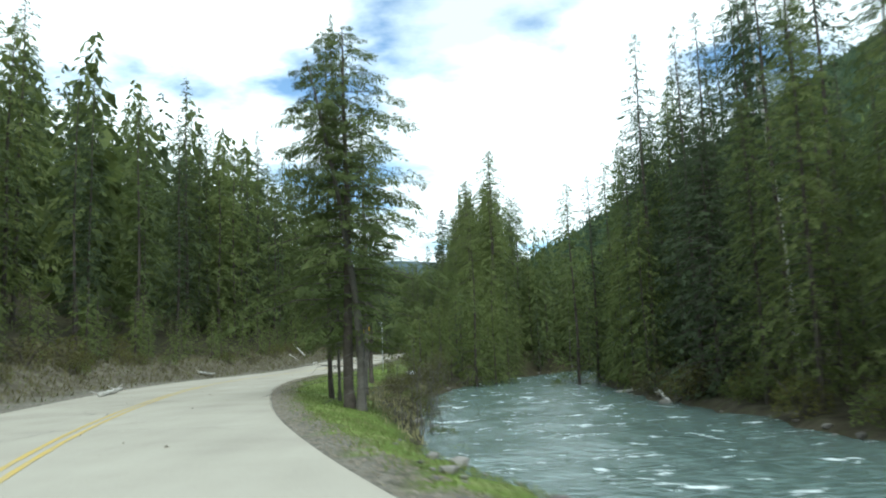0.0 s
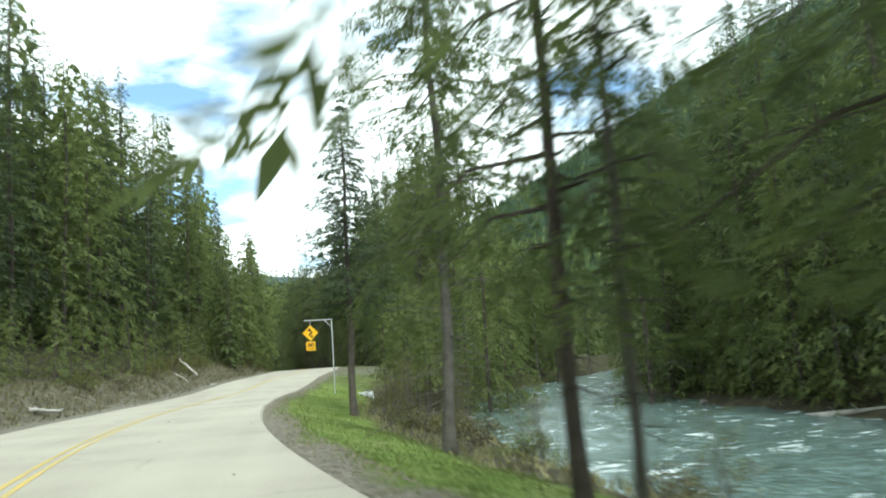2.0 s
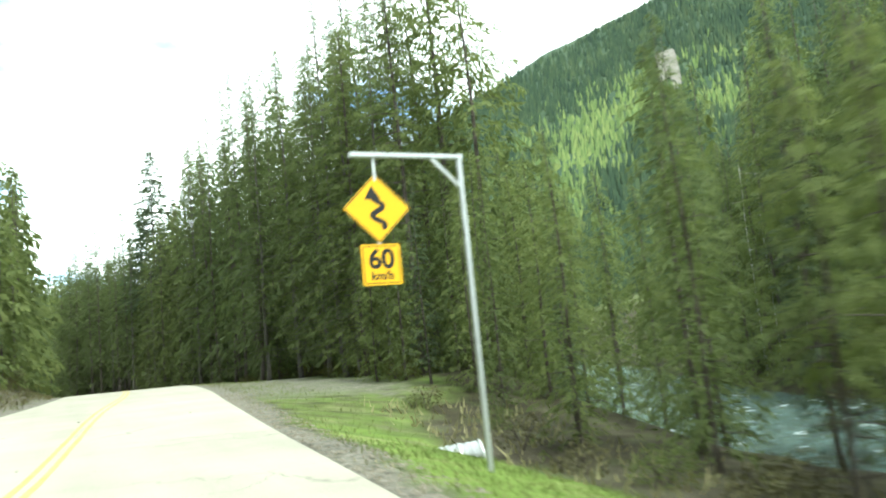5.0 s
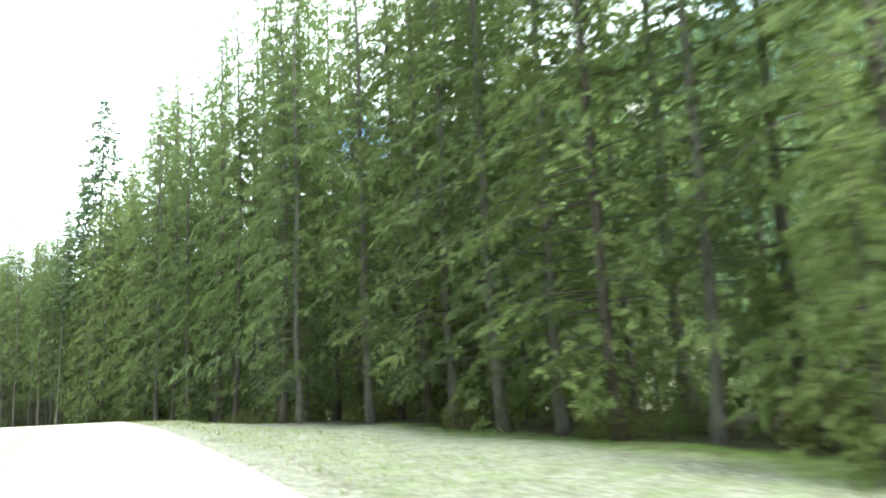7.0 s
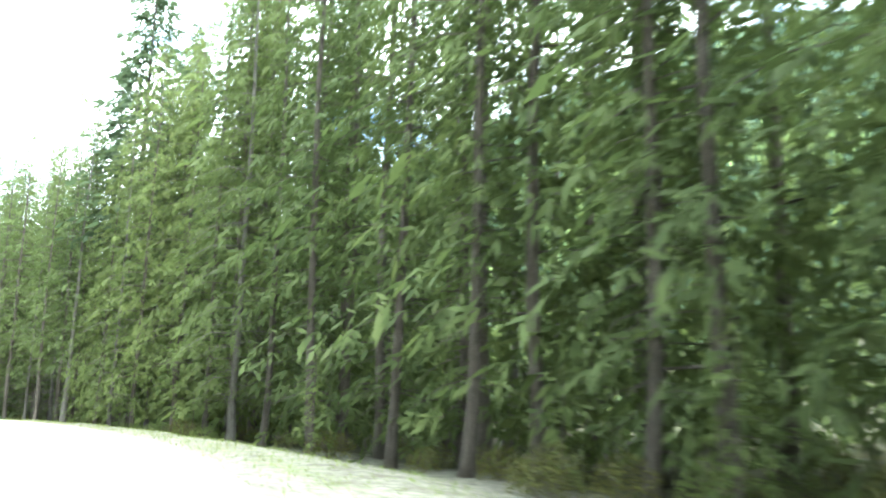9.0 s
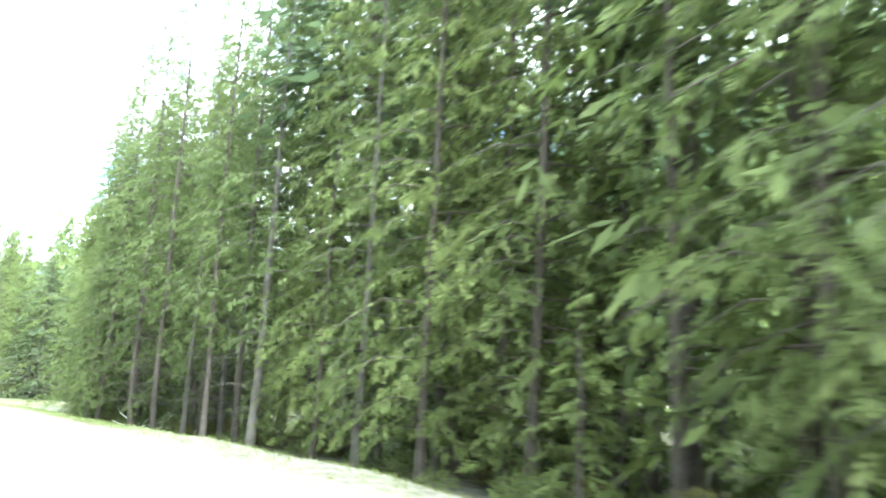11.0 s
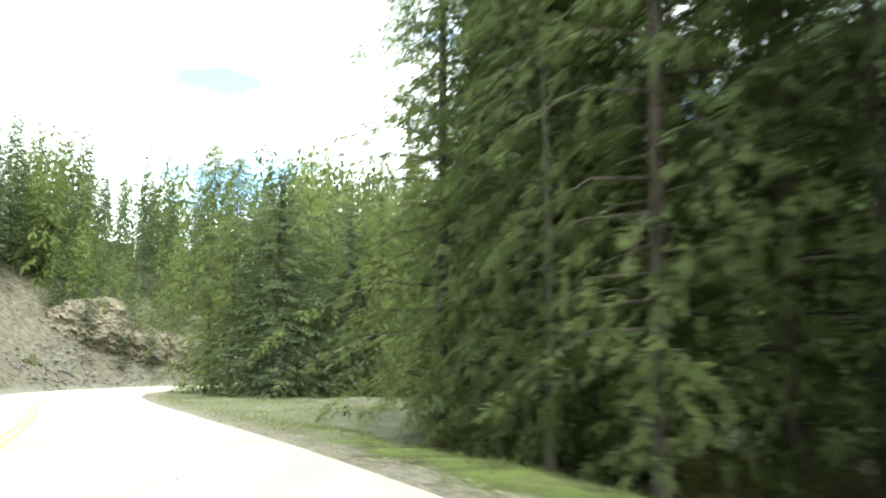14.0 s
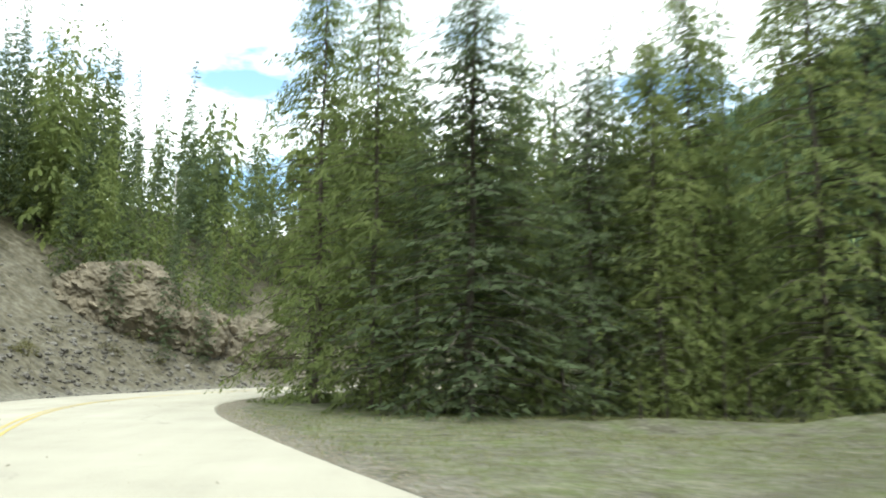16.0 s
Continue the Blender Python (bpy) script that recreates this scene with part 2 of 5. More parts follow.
def ground_material():
    """Forest floor, grass and gravel, blended by how the ground is used at each place."""
    m = bpy.data.materials.new("ground_cover")
    m.use_nodes = True
    nodes, links = m.node_tree.nodes, m.node_tree.links
    bsdf = nodes["Principled BSDF"]
    bsdf.inputs["Roughness"].default_value = 0.95
    bsdf.inputs["Specular IOR Level"].default_value = 0.15
    co = nodes.new("ShaderNodeTexCoord")

    def tex(scale, detail=6):
        n = nodes.new("ShaderNodeTexNoise")
        n.inputs["Scale"].default_value, n.inputs["Detail"].default_value = scale, detail
        links.new(co.outputs["Object"], n.inputs["Vector"])
        return n.outputs["Fac"]

    def ramp(source, colors, lo=0.3, hi=0.7):
        r = nodes.new("ShaderNodeValToRGB")
        e = r.color_ramp.elements
        e[0].position, e[1].position = lo, hi
        e[0].color, e[1].color = (*colors[0], 1), (*colors[-1], 1)
        for k, c in enumerate(colors[1:-1], 1):
            e.new(lo + (hi - lo) * k / (len(colors) - 1)).color = (*c, 1)
        links.new(source, r.inputs[0])
        return r.outputs[0]

    def mask(name, wobble):
        a = nodes.new("ShaderNodeAttribute")
        a.attribute_name = name
        s = nodes.new("ShaderNodeMath")
        s.operation = "ADD"
        links.new(a.outputs["Fac"], s.inputs[0])
        t = nodes.new("ShaderNodeMath")
        t.operation = "MULTIPLY_ADD"
        links.new(tex(wobble), t.inputs[0])
        t.inputs[1].default_value, t.inputs[2].default_value = 0.9, -0.45
        links.new(t.outputs[0], s.inputs[1])
        r = nodes.new("ShaderNodeMapRange")
        r.inputs[1].default_value, r.inputs[2].default_value = 0.22, 0.78
        links.new(s.outputs[0], r.inputs[0])
        return r.outputs[0]

    def mix(f, a, b):
        x = nodes.new("ShaderNodeMix")
        x.data_type = "RGBA"
        links.new(f, x.inputs[0])
        links.new(a, x.inputs[6])
        links.new(b, x.inputs[7])
        return x.outputs[2]

    floor = ramp(tex(1.3, 8), [(0.020, 0.017, 0.010), (0.042, 0.036, 0.020), (0.055, 0.062, 0.024)])
    dirt = ramp(tex(2.0, 9), [(0.050, 0.044, 0.029), (0.098, 0.086, 0.060), (0.16, 0.142, 0.108)])
    grass = ramp(tex(0.8, 9), [(0.09, 0.135, 0.026), (0.14, 0.195, 0.04), (0.205, 0.225, 0.085)])
    gravel = ramp(tex(6.0, 9), [(0.085, 0.078, 0.062), (0.15, 0.138, 0.112), (0.23, 0.212, 0.178)])
    c = mix(mask("dirt", 0.7), floor, dirt)
    c = mix(mask("grass", 1.1), c, grass)
    c = mix(mask("gravel", 1.6), c, gravel)
    links.new(c, bsdf.inputs["Base Color"])
    b = nodes.new("ShaderNodeBump")
    b.inputs["Strength"].default_value, b.inputs["Distance"].default_value = 0.7, 0.08
    links.new(tex(9, 8), b.inputs["Height"])
    links.new(b.outputs[0], bsdf.inputs["Normal"])
    return m


def water_material():
    m = bpy.data.materials.new("river_water")
    m.use_nodes = True
    nodes, links = m.node_tree.nodes, m.node_tree.links
    bsdf = nodes["Principled BSDF"]
    bsdf.inputs["Roughness"].default_value = 0.16
    co = nodes.new("ShaderNodeTexCoord")
    stretch = nodes.new("ShaderNodeMapping")
    stretch.inputs["Scale"].default_value = (0.75, 1.15, 1.0)
    links.new(co.outputs["Object"], stretch.inputs[0])
    a, b = nodes.new("ShaderNodeTexNoise"), nodes.new("ShaderNodeTexNoise")
    a.inputs["Scale"].default_value, a.inputs["Detail"].default_value, a.inputs["Roughness"].default_value = 0.95, 9, 0.72
    b.inputs["Scale"].default_value, b.inputs["Detail"].default_value = 2.4, 6
    for n in (a, b):
        links.new(stretch.outputs[0], n.inputs["Vector"])
    foam = nodes.new("ShaderNodeValToRGB")
    foam.color_ramp.elements[0].position, foam.color_ramp.elements[1].position = 0.585, 0.66
    links.new(a.outputs["Fac"], foam.inputs[0])
    tint = nodes.new("ShaderNodeValToRGB")
    tint.color_ramp.elements[0].position, tint.color_ramp.elements[1].position = 0.3, 0.7
    tint.color_ramp.elements[0].color, tint.color_ramp.elements[1].color = (0.06, 0.092, 0.084, 1), (0.16, 0.22, 0.205, 1)
    links.new(b.outputs["Fac"], tint.inputs[0])
    mix = nodes.new("ShaderNodeMix")
    mix.data_type = "RGBA"
    links.new(foam.outputs[0], mix.inputs[0])
    links.new(tint.outputs[0], mix.inputs[6])
    mix.inputs[7].default_value = (0.72, 0.77, 0.77, 1)
    links.new(mix.outputs[2], bsdf.inputs["Base Color"])
    rough = nodes.new("ShaderNodeMapRange")
    rough.inputs[3].default_value, rough.inputs[4].default_value = 0.14, 0.8
    links.new(foam.outputs[0], rough.inputs[0])
    links.new(rough.outputs[0], bsdf.inputs["Roughness"])
    bump = nodes.new("ShaderNodeBump")
    bump.inputs["Strength"].default_value, bump.inputs["Distance"].default_value = 0.8, 0.12
    links.new(b.outputs["Fac"], bump.inputs["Height"])
    links.new(bump.outputs[0], bsdf.inputs["Normal"])
    return m


ASPHALT, GROUND, WATER = asphalt_material(), ground_material(), water_material()


# ---- mesh helpers ----
def mesh_of(name, verts, faces, mat, smooth=False, mats=()):
    me = bpy.data.meshes.new(name)
    me.from_pydata([tuple(v) for v in verts], [], faces)
    for m in (mat, *mats):
        me.materials.append(m)
    if smooth:
        me.polygons.foreach_set("use_smooth", [True] * len(me.polygons))
    me.update()
    return me


def pieces_mesh(name, verts, mat, normals=None):
    """Loose pieces with the same number of corners each: verts is pieces x corners x 3."""
    n, k = verts.shape[:2]
    me = bpy.data.meshes.new(name)
    me.vertices.add(k * n)
    me.vertices.foreach_set("co", np.ascontiguousarray(verts, dtype=np.float32).ravel())
    me.loops.add(k * n)
    me.loops.foreach_set("vertex_index", np.arange(k * n, dtype=np.int32))
    me.polygons.add(n)
    me.polygons.foreach_set("loop_start", np.arange(0, k * n, k, dtype=np.int32))
    me.polygons.foreach_set("loop_total", np.full(n, k, dtype=np.int32))
    me.materials.append(mat)
    me.update()
    me.validate()
    if normals is not None:
        me.normals_split_custom_set(np.repeat(normals, k, axis=0).tolist())
    return me


def part(name, bm, mat, parent, label=""):
    """Links a bmesh as one mesh object under a thing or a part."""
    me = bpy.data.meshes.new(name)
    bm.to_mesh(me)
    bm.free()
    me.materials.append(mat)
    ob = new(name, me)
    ob.parent = parent
    return tagged(ob, label)


def tube(points, radii, sides=8, twist=0.0):
    """A tapered tube along points: verts and faces."""
    pts, verts, faces = np.asarray(points, float), [], []
    for k, (p, r) in enumerate(zip(pts, radii)):
        d = pts[min(k + 1, len(pts) - 1)] - pts[max(k - 1, 0)]
        d = d / (np.linalg.norm(d) + 1e-9)
        a = np.cross(d, (0.31, 0.95, 0.05) if abs(d[2]) > 0.6 else (0, 0, 1.0))
        a /= np.linalg.norm(a) + 1e-9
        b = np.cross(d, a)
        for j in range(sides):
            t = 2 * math.pi * j / sides + twist
            verts.append(p + r * (math.cos(t) * a + math.sin(t) * b))
    for k in range(len(pts) - 1):
        for j in range(sides):
            i, i2 = k * sides + j, k * sides + (j + 1) % sides
            faces.append((i, i2, i2 + sides, i + sides))
    faces.append(tuple(range(sides))[::-1])
    faces.append(tuple(range((len(pts) - 1) * sides, len(pts) * sides)))
    return verts, faces


def joined(pieces):
    verts, faces = [], []
    for v, f in pieces:
        n = len(verts)
        verts.extend(v)
        faces.extend(tuple(i + n for i in face) for face in f)
    return verts, faces


# ---- the plan: road and river ----
ROAD = [  # the middle of the lane driven, with its height
    (24.0, -62.0, -0.6), (12.5, -31.0, -0.3), (0.0, 0.0, 0.0), (-4.72, 12.9, 0.12), (-8.28, 26.35, 0.21), (-10.81, 40.0, 0.33),
    (-12.08, 54.1, 0.42), (-12.09, 67.7, 0.48), (-10.75, 80.8, 0.74), (-9.32, 95.4, 1.36), (-7.59, 110.3, 1.82),
    (-6.43, 125.5, 2.2), (-6.16, 139.8, 2.28), (-6.68, 153.4, 2.12), (-8.24, 166.9, 1.9), (-11.15, 180.7, 1.64),
    (-14.86, 195.1, 1.26), (-18.71, 208.8, 1.04), (-22.75, 222.1, 0.76), (-27.2, 235.5, 0.6), (-30.8, 248.0, 0.5),
    (-31.8, 257.0, 0.45), (-30.4, 266.5, 0.4), (-25.5, 276.0, 0.4), (-16.0, 284.0, 0.4), (8.0, 294.0, 0.4), (60.0, 305.0, 0.4)]
RIVER = [  # middle and half width
    (16.0, -120.0, 7.5), (12.0, -50.0, 7.0), (8.0, -10.0, 6.6), (6.2, 20.0, 6.2), (5.2, 45.0, 6.2), (5.8, 60.0, 6.0), (9.0, 78.0, 5.4), (15.0, 96.0, 4.8),
    (27.0, 116.0, 4.8), (46.0, 145.0, 5.0), (74.0, 190.0, 5.5), (120.0, 250.0, 6.0)]


def curve_through(points, step):
    """Samples of a smooth line through points, about step apart."""
    p = np.array(points, float)
    p = np.vstack([2 * p[0] - p[1], p, 2 * p[-1] - p[-2]])
    out = []
    for k in range(1, len(p) - 2):
        n = max(2, int(np.linalg.norm(p[k + 1, :2] - p[k, :2]) / step))
        u = np.linspace(0, 1, n, endpoint=False)[:, None]
        out.append(0.5 * (2 * p[k] + (p[k + 1] - p[k - 1]) * u + (2 * p[k - 1] - 5 * p[k] + 4 * p[k + 1] - p[k + 2]) * u**2
                          + (3 * p[k] - p[k - 1] - 3 * p[k + 1] + p[k + 2]) * u**3))
    return np.vstack(out)


ROAD_LINE, RIVER_LINE = curve_through(ROAD, 1.0), curve_through(RIVER, 2.0)
ROAD_DIR = np.gradient(ROAD_LINE[:, :2], axis=0)
ROAD_DIR /= np.linalg.norm(ROAD_DIR, axis=1)[:, None]
ROAD_RIGHT = np.stack([ROAD_DIR[:, 1], -ROAD_DIR[:, 0]], 1)


def ramp01(x, a, b):
    u = np.clip((np.asarray(x, float) - a) / (b - a), 0, 1)
    return u * u * (3 - 2 * u)


def nearest(x, y, line):
    x, y = np.ravel(x), np.ravel(y)
    out = np.empty(len(x), int)
    for k in range(0, len(x), 4000):
        d = (x[k : k + 4000, None] - line[None, :, 0]) ** 2 + (y[k : k + 4000, None] - line[None, :, 1]) ** 2
        out[k : k + 4000] = d.argmin(1)
    return out


def road_place(x, y):
    """How far a place lies to the right of the lane's middle, the station's northing and its height."""
    i = nearest(x, y, ROAD_LINE)
    lat = (np.ravel(x) - ROAD_LINE[i, 0]) * ROAD_RIGHT[i, 0] + (np.ravel(y) - ROAD_LINE[i, 1]) * ROAD_RIGHT[i, 1]
    return lat, ROAD_LINE[i, 1], ROAD_LINE[i, 2]


def right_edge(n):
    return 2.25 + 1.2 * ramp01(n, 128, 148)


LEFT_EDGE = -5.5


def water_level(y):
    return -1.9 + 0.0035 * (np.asarray(y, float) + 60)


def lumps(x, y, scale, seed=0.0):
    """Cheap smooth unevenness from a few waves."""
    x, y = np.asarray(x) / scale, np.asarray(y) / scale
    return (np.sin(1.7 * x + 0.6 * y + seed) + np.sin(-0.9 * x + 1.5 * y + 2.1 * seed) + np.sin(2.9 * x - 2.3 * y + seed * 3.3) * 0.5) / 2.5


def ground_height(x, y):
    x, y = np.ravel(np.asarray(x, float)), np.ravel(np.asarray(y, float))
    lat, n, z = road_place(x, y)
    d = np.maximum(lat - right_edge(n), 0)
    early = 1 - ramp01(n, 84, 100)
    mid = ramp01(n, 118, 150) * (1 - ramp01(n, 212, 228))
    drop = early * (0.26 * np.clip(d - 0.7, 0, 4.5) + 0.08 * np.clip(d - 5.2, 0, 6)) + (1 - early) * (0.02 * np.minimum(d, 8)) + mid * 0.55 * ramp01(d, 2.2, 5.5)
    d2 = np.maximum(LEFT_EDGE - lat, 0)
    scree = ramp01(n, 232, 246) * (1 - ramp01(n, 276, 290))
    rise = 1.5 * ramp01(d2, 0.9, 4.5) + 0.42 * np.clip(d2 - 4.5, 0, 70) + scree * 0.30 * np.clip(d2 - 1.0, 0, 16)
    fade = 1 - 0.6 * ramp01(d2, 30, 120)
    on_road = (lat > LEFT_EDGE - 0.05) & (lat < right_edge(n) + 0.05)
    h = z - drop + rise * fade + lumps(x, y, 2.6, 1.3) * 0.10 * ramp01(np.maximum(d, d2), 0.8, 4) + lumps(x, y, 11, 0.7) * 0.35 * ramp01(np.maximum(d, d2), 6, 16)
    i = nearest(x, y, RIVER_LINE)
    dr = np.hypot(x - RIVER_LINE[i, 0], y - RIVER_LINE[i, 1]) - RIVER_LINE[i, 2]
    wl_ = water_level(RIVER_LINE[i, 1])
    past = ((x - RIVER_LINE[i, 0]) > 0) & (dr > 0)
    h = np.where(past & (lat > 6), wl_ + 0.25 + 0.10 * np.minimum(dr, 12) + 0.25 * np.clip(dr - 14, 0, 120) * ramp01(dr, 14, 30), h)
    h = np.where(lat > 5, np.minimum(h, wl_ - 0.35 + 0.6 * np.maximum(dr, -2)), h)
    u = np.clip((x + 17) / 20.0, 0, 1)
    h += 0.38 * np.exp(-((y - 247.0 + 5.5 * u) / 1.0) ** 2) * ramp01(x, -19, -15) * (1 - ramp01(x, 2, 6)) * (1 + 0.2 * lumps(x, y, 1.4, 0.2))
    h -= 0.95 * np.exp(-((x + 2.7) ** 2 + (y - 83.3) ** 2) / 1.9)
    return np.where(on_road, z - 0.10, h - 0.04)


# ---- the ground ----
def spread(lo, hi, fine, far):
    mid = list(np.arange(lo, hi, fine))
    step, a, b = fine, lo, hi
    while b < far:
        step *= 1.22
        b += step
        mid.append(b)
    step = fine
    while a > -far:
        step *= 1.22
        a -= step
        mid.insert(0, a)
    return np.array(mid)


gx, gy = spread(-50, 30, 1.0, 4000), spread(-10, 292, 1.6, 4000)
GX, GY = np.meshgrid(gx, gy)
gz = ground_height(GX, GY)
g_lat, g_n, g_z = road_place(GX, GY)
nx, ny = len(gx), len(gy)
faces = [(j * nx + i, j * nx + i + 1, (j + 1) * nx + i + 1, (j + 1) * nx + i) for j in range(ny - 1) for i in range(nx - 1)]
ground_mesh = mesh_of("ground", np.stack([GX.ravel(), GY.ravel(), gz], 1), faces, GROUND, smooth=True)
g_d = g_lat - right_edge(g_n)
early = 1 - ramp01(g_n, 86, 98)
wide = 4.2 * early + (1 - early) * (1.6 + 7.5 * (1 - ramp01(g_n, 118, 132)) + 1.4 * ramp01(g_n, 160, 185) + 20 * ramp01(g_n, 213, 222))
grass = ramp01(g_d, 0.5, 1.0) * (1 - ramp01(g_d, wide - 0.5, wide + 0.9)) * (0.95 - 0.5 * ramp01(g_n, 78, 92) - 0.08 * ramp01(g_n, 206, 216))
gravel = np.maximum((g_d > -1) * (1 - ramp01(g_d, 0.5, 1.05)), (g_lat < LEFT_EDGE + 1) * (1 - ramp01(LEFT_EDGE - g_lat, 0.7, 1.8)))
gravel = np.maximum(gravel, 0.64 * ramp01(g_n, 90, 100) * (1 - ramp01(g_n, 180, 195)) * ramp01(g_d, 0, 1) * (1 - ramp01(g_d, 6, 9)))
gravel = np.maximum(gravel, ramp01(g_n, 236, 248) * (1 - ramp01(g_n, 278, 290)) * (g_lat < LEFT_EDGE) * 0.3 * (1 - ramp01(LEFT_EDGE - g_lat, 13, 17)))
gravel = np.maximum(gravel, 0.52 * ramp01(g_n, 207, 216) * (1 - ramp01(g_n, 256, 262)) * (g_d > 0.5) * (g_d < 30))
dirt = ((g_lat < LEFT_EDGE) * (1 - ramp01(LEFT_EDGE - g_lat, 3.5 + 11 * ramp01(g_n, 232, 244), 7 + 11 * ramp01(g_n, 232, 244))) + (g_lat > 4) * early * 0.35)
for key, values in (("grass", grass), ("gravel", gravel), ("dirt", dirt)):
    a = ground_mesh.attributes.new(key, "FLOAT", "POINT")
    a.data.foreach_set("value", np.clip(values, 0, 1).astype(np.float32))
tagged(new("ground", ground_mesh), "forest floor with grassy verges, gravel shoulders and a dirt bank", "ground", kind="structure")


def strip(name, offsets, lift, mat, label, lo=0, hi=None, uneven=0.0, sides=0.0):
    """A ribbon along the road between offsets, which may vary with the station's northing."""
    line = ROAD_LINE[lo:hi]
    rows = [o(line[:, 1]) if callable(o) else np.full(len(line), o) for o in offsets]
    rows = [r + uneven * (lumps(line[:, 0] * 5, line[:, 1] * 5, 4.0, k + 0.5) if k in (0, len(rows) - 1) else 0) for k, r in enumerate(rows)]
    verts = [(line[i, 0] + ROAD_RIGHT[lo + i, 0] * r[i], line[i, 1] + ROAD_RIGHT[lo + i, 1] * r[i], line[i, 2] + lift - (sides if k in (0, len(rows) - 1) else 0))
             for k, r in enumerate(rows) for i in range(len(line))]
    m = len(line)
    f = [(k * m + i, k * m + i + 1, (k + 1) * m + i + 1, (k + 1) * m + i) for k in range(len(rows) - 1) for i in range(m - 1)]
    f = [q[::-1] for q in f]
    return tagged(new(name, mesh_of(name, verts, f, mat)), label, name, kind="structure")


strip("road", (LEFT_EDGE - 0.12, LEFT_EDGE, -3.6, -1.75, 0.2, right_edge, lambda n: right_edge(n) + 0.12), 0.0, ASPHALT, "sun-bleached worn grey asphalt two-lane road", uneven=0.05, sides=0.16)
strip("trim", (-1.93, -1.83), 0.006, PAINT, "worn yellow centre line painted on asphalt", uneven=0.012)
strip("trim", (-1.70, -1.60), 0.006, PAINT, "worn yellow centre line painted on asphalt", uneven=0.012)

# ---- the river ----
rl = RIVER_LINE
rdir = np.gradient(rl[:, :2], axis=0)
rdir /= np.linalg.norm(rdir, axis=1)[:, None]
across = np.linspace(-1.35, 1.35, 40)
RX = rl[:, None, 0] + rdir[:, None, 1] * across[None] * rl[:, None, 2]
RY = rl[:, None, 1] - rdir[:, None, 0] * across[None] * rl[:, None, 2]
fine_rows = np.arange(0, len(rl) - 1, 0.34)
def along(a):
    i = fine_rows.astype(int)
    u = (fine_rows - i)[:, None]
    return a[i] * (1 - u) + a[i + 1] * u
RX, RY = along(RX), along(RY)
RZ = water_level(RY) + 0.07 * lumps(RX, RY, 0.9, 0.3) + 0.09 * lumps(RX, RY, 2.2, 1.9) + 0.04 * lumps(RX, RY, 0.45, 4.1)
m = RX.shape[1]
faces = [(j * m + i, j * m + i + 1, (j + 1) * m + i + 1, (j + 1) * m + i) for j in range(RX.shape[0] - 1) for i in range(m - 1)]
water = mesh_of("water", np.stack([RX.ravel(), RY.ravel(), RZ.ravel()], 1), faces, WATER, smooth=True)
tagged(new("water", water), "fast glacial green river with white rapids", "river", kind="structure")

# ---- trees ----
# the leaflets of one spray: how far along its axis each begins, the angle at which it leaves, and its length
LACY = ((0.08, 52, 0.46), (0.12, -50, 0.46), (0.36, 44, 0.46), (0.40, -46, 0.46), (0.62, 36, 0.38), (0.64, -34, 0.38), (0.58, 0, 0.50))
NEEDLED = ((0.05, 34, 0.42), (0.10, -36, 0.42), (0.34, 30, 0.42), (0.40, -32, 0.42), (0.48, 0, 0.56))
PLAIN = ((0.0, 46, 0.58), (0.06, -44, 0.58), (0.30, 2, 0.66))
LUMP = ((0.0, 0, 1.0),)


def sprays_at(rng, p, d, s, ln, leaflets, slim):
    """Sprays of leaflets at p along d, flat towards s, with drooping tips: pieces x corners x 3."""
    n = np.cross(s, d)
    n[n[:, 2] < 0] *= -1
    sag = rng.uniform(0.05, 0.30, len(p))
    out = []
    for u, angle, long in leaflets:
        a = np.radians(angle + rng.normal(0, 14, len(p)))[:, None]
        long = (long * ln * rng.uniform(0.7, 1.25, len(p)))[:, None]
        way, wide = d * np.cos(a) + s * np.sin(a), s * np.cos(a) - d * np.sin(a)
        tilt = rng.normal(0, 0.35, (len(p), 1))
        wide = wide + n * tilt
        foot = p + d * (u * ln)[:, None] - np.array([0, 0, 1.0]) * (ln * sag * u * u)[:, None]
        tip = foot + way * long - n * long * 0.12 - np.array([0, 0, 1.0]) * (long[:, 0] * sag)[:, None]
        k1, k2 = rng.uniform(0.30, 0.58, (2, len(p), 1))
        w1, w2 = slim * rng.uniform(0.65, 1.35, (2, len(p), 1))
        out.append(np.stack([foot, foot + (tip - foot) * k1 + wide * long * w1, tip, foot + (tip - foot) * k2 - wide * long * w2], 1))
    return np.concatenate(out, 0)


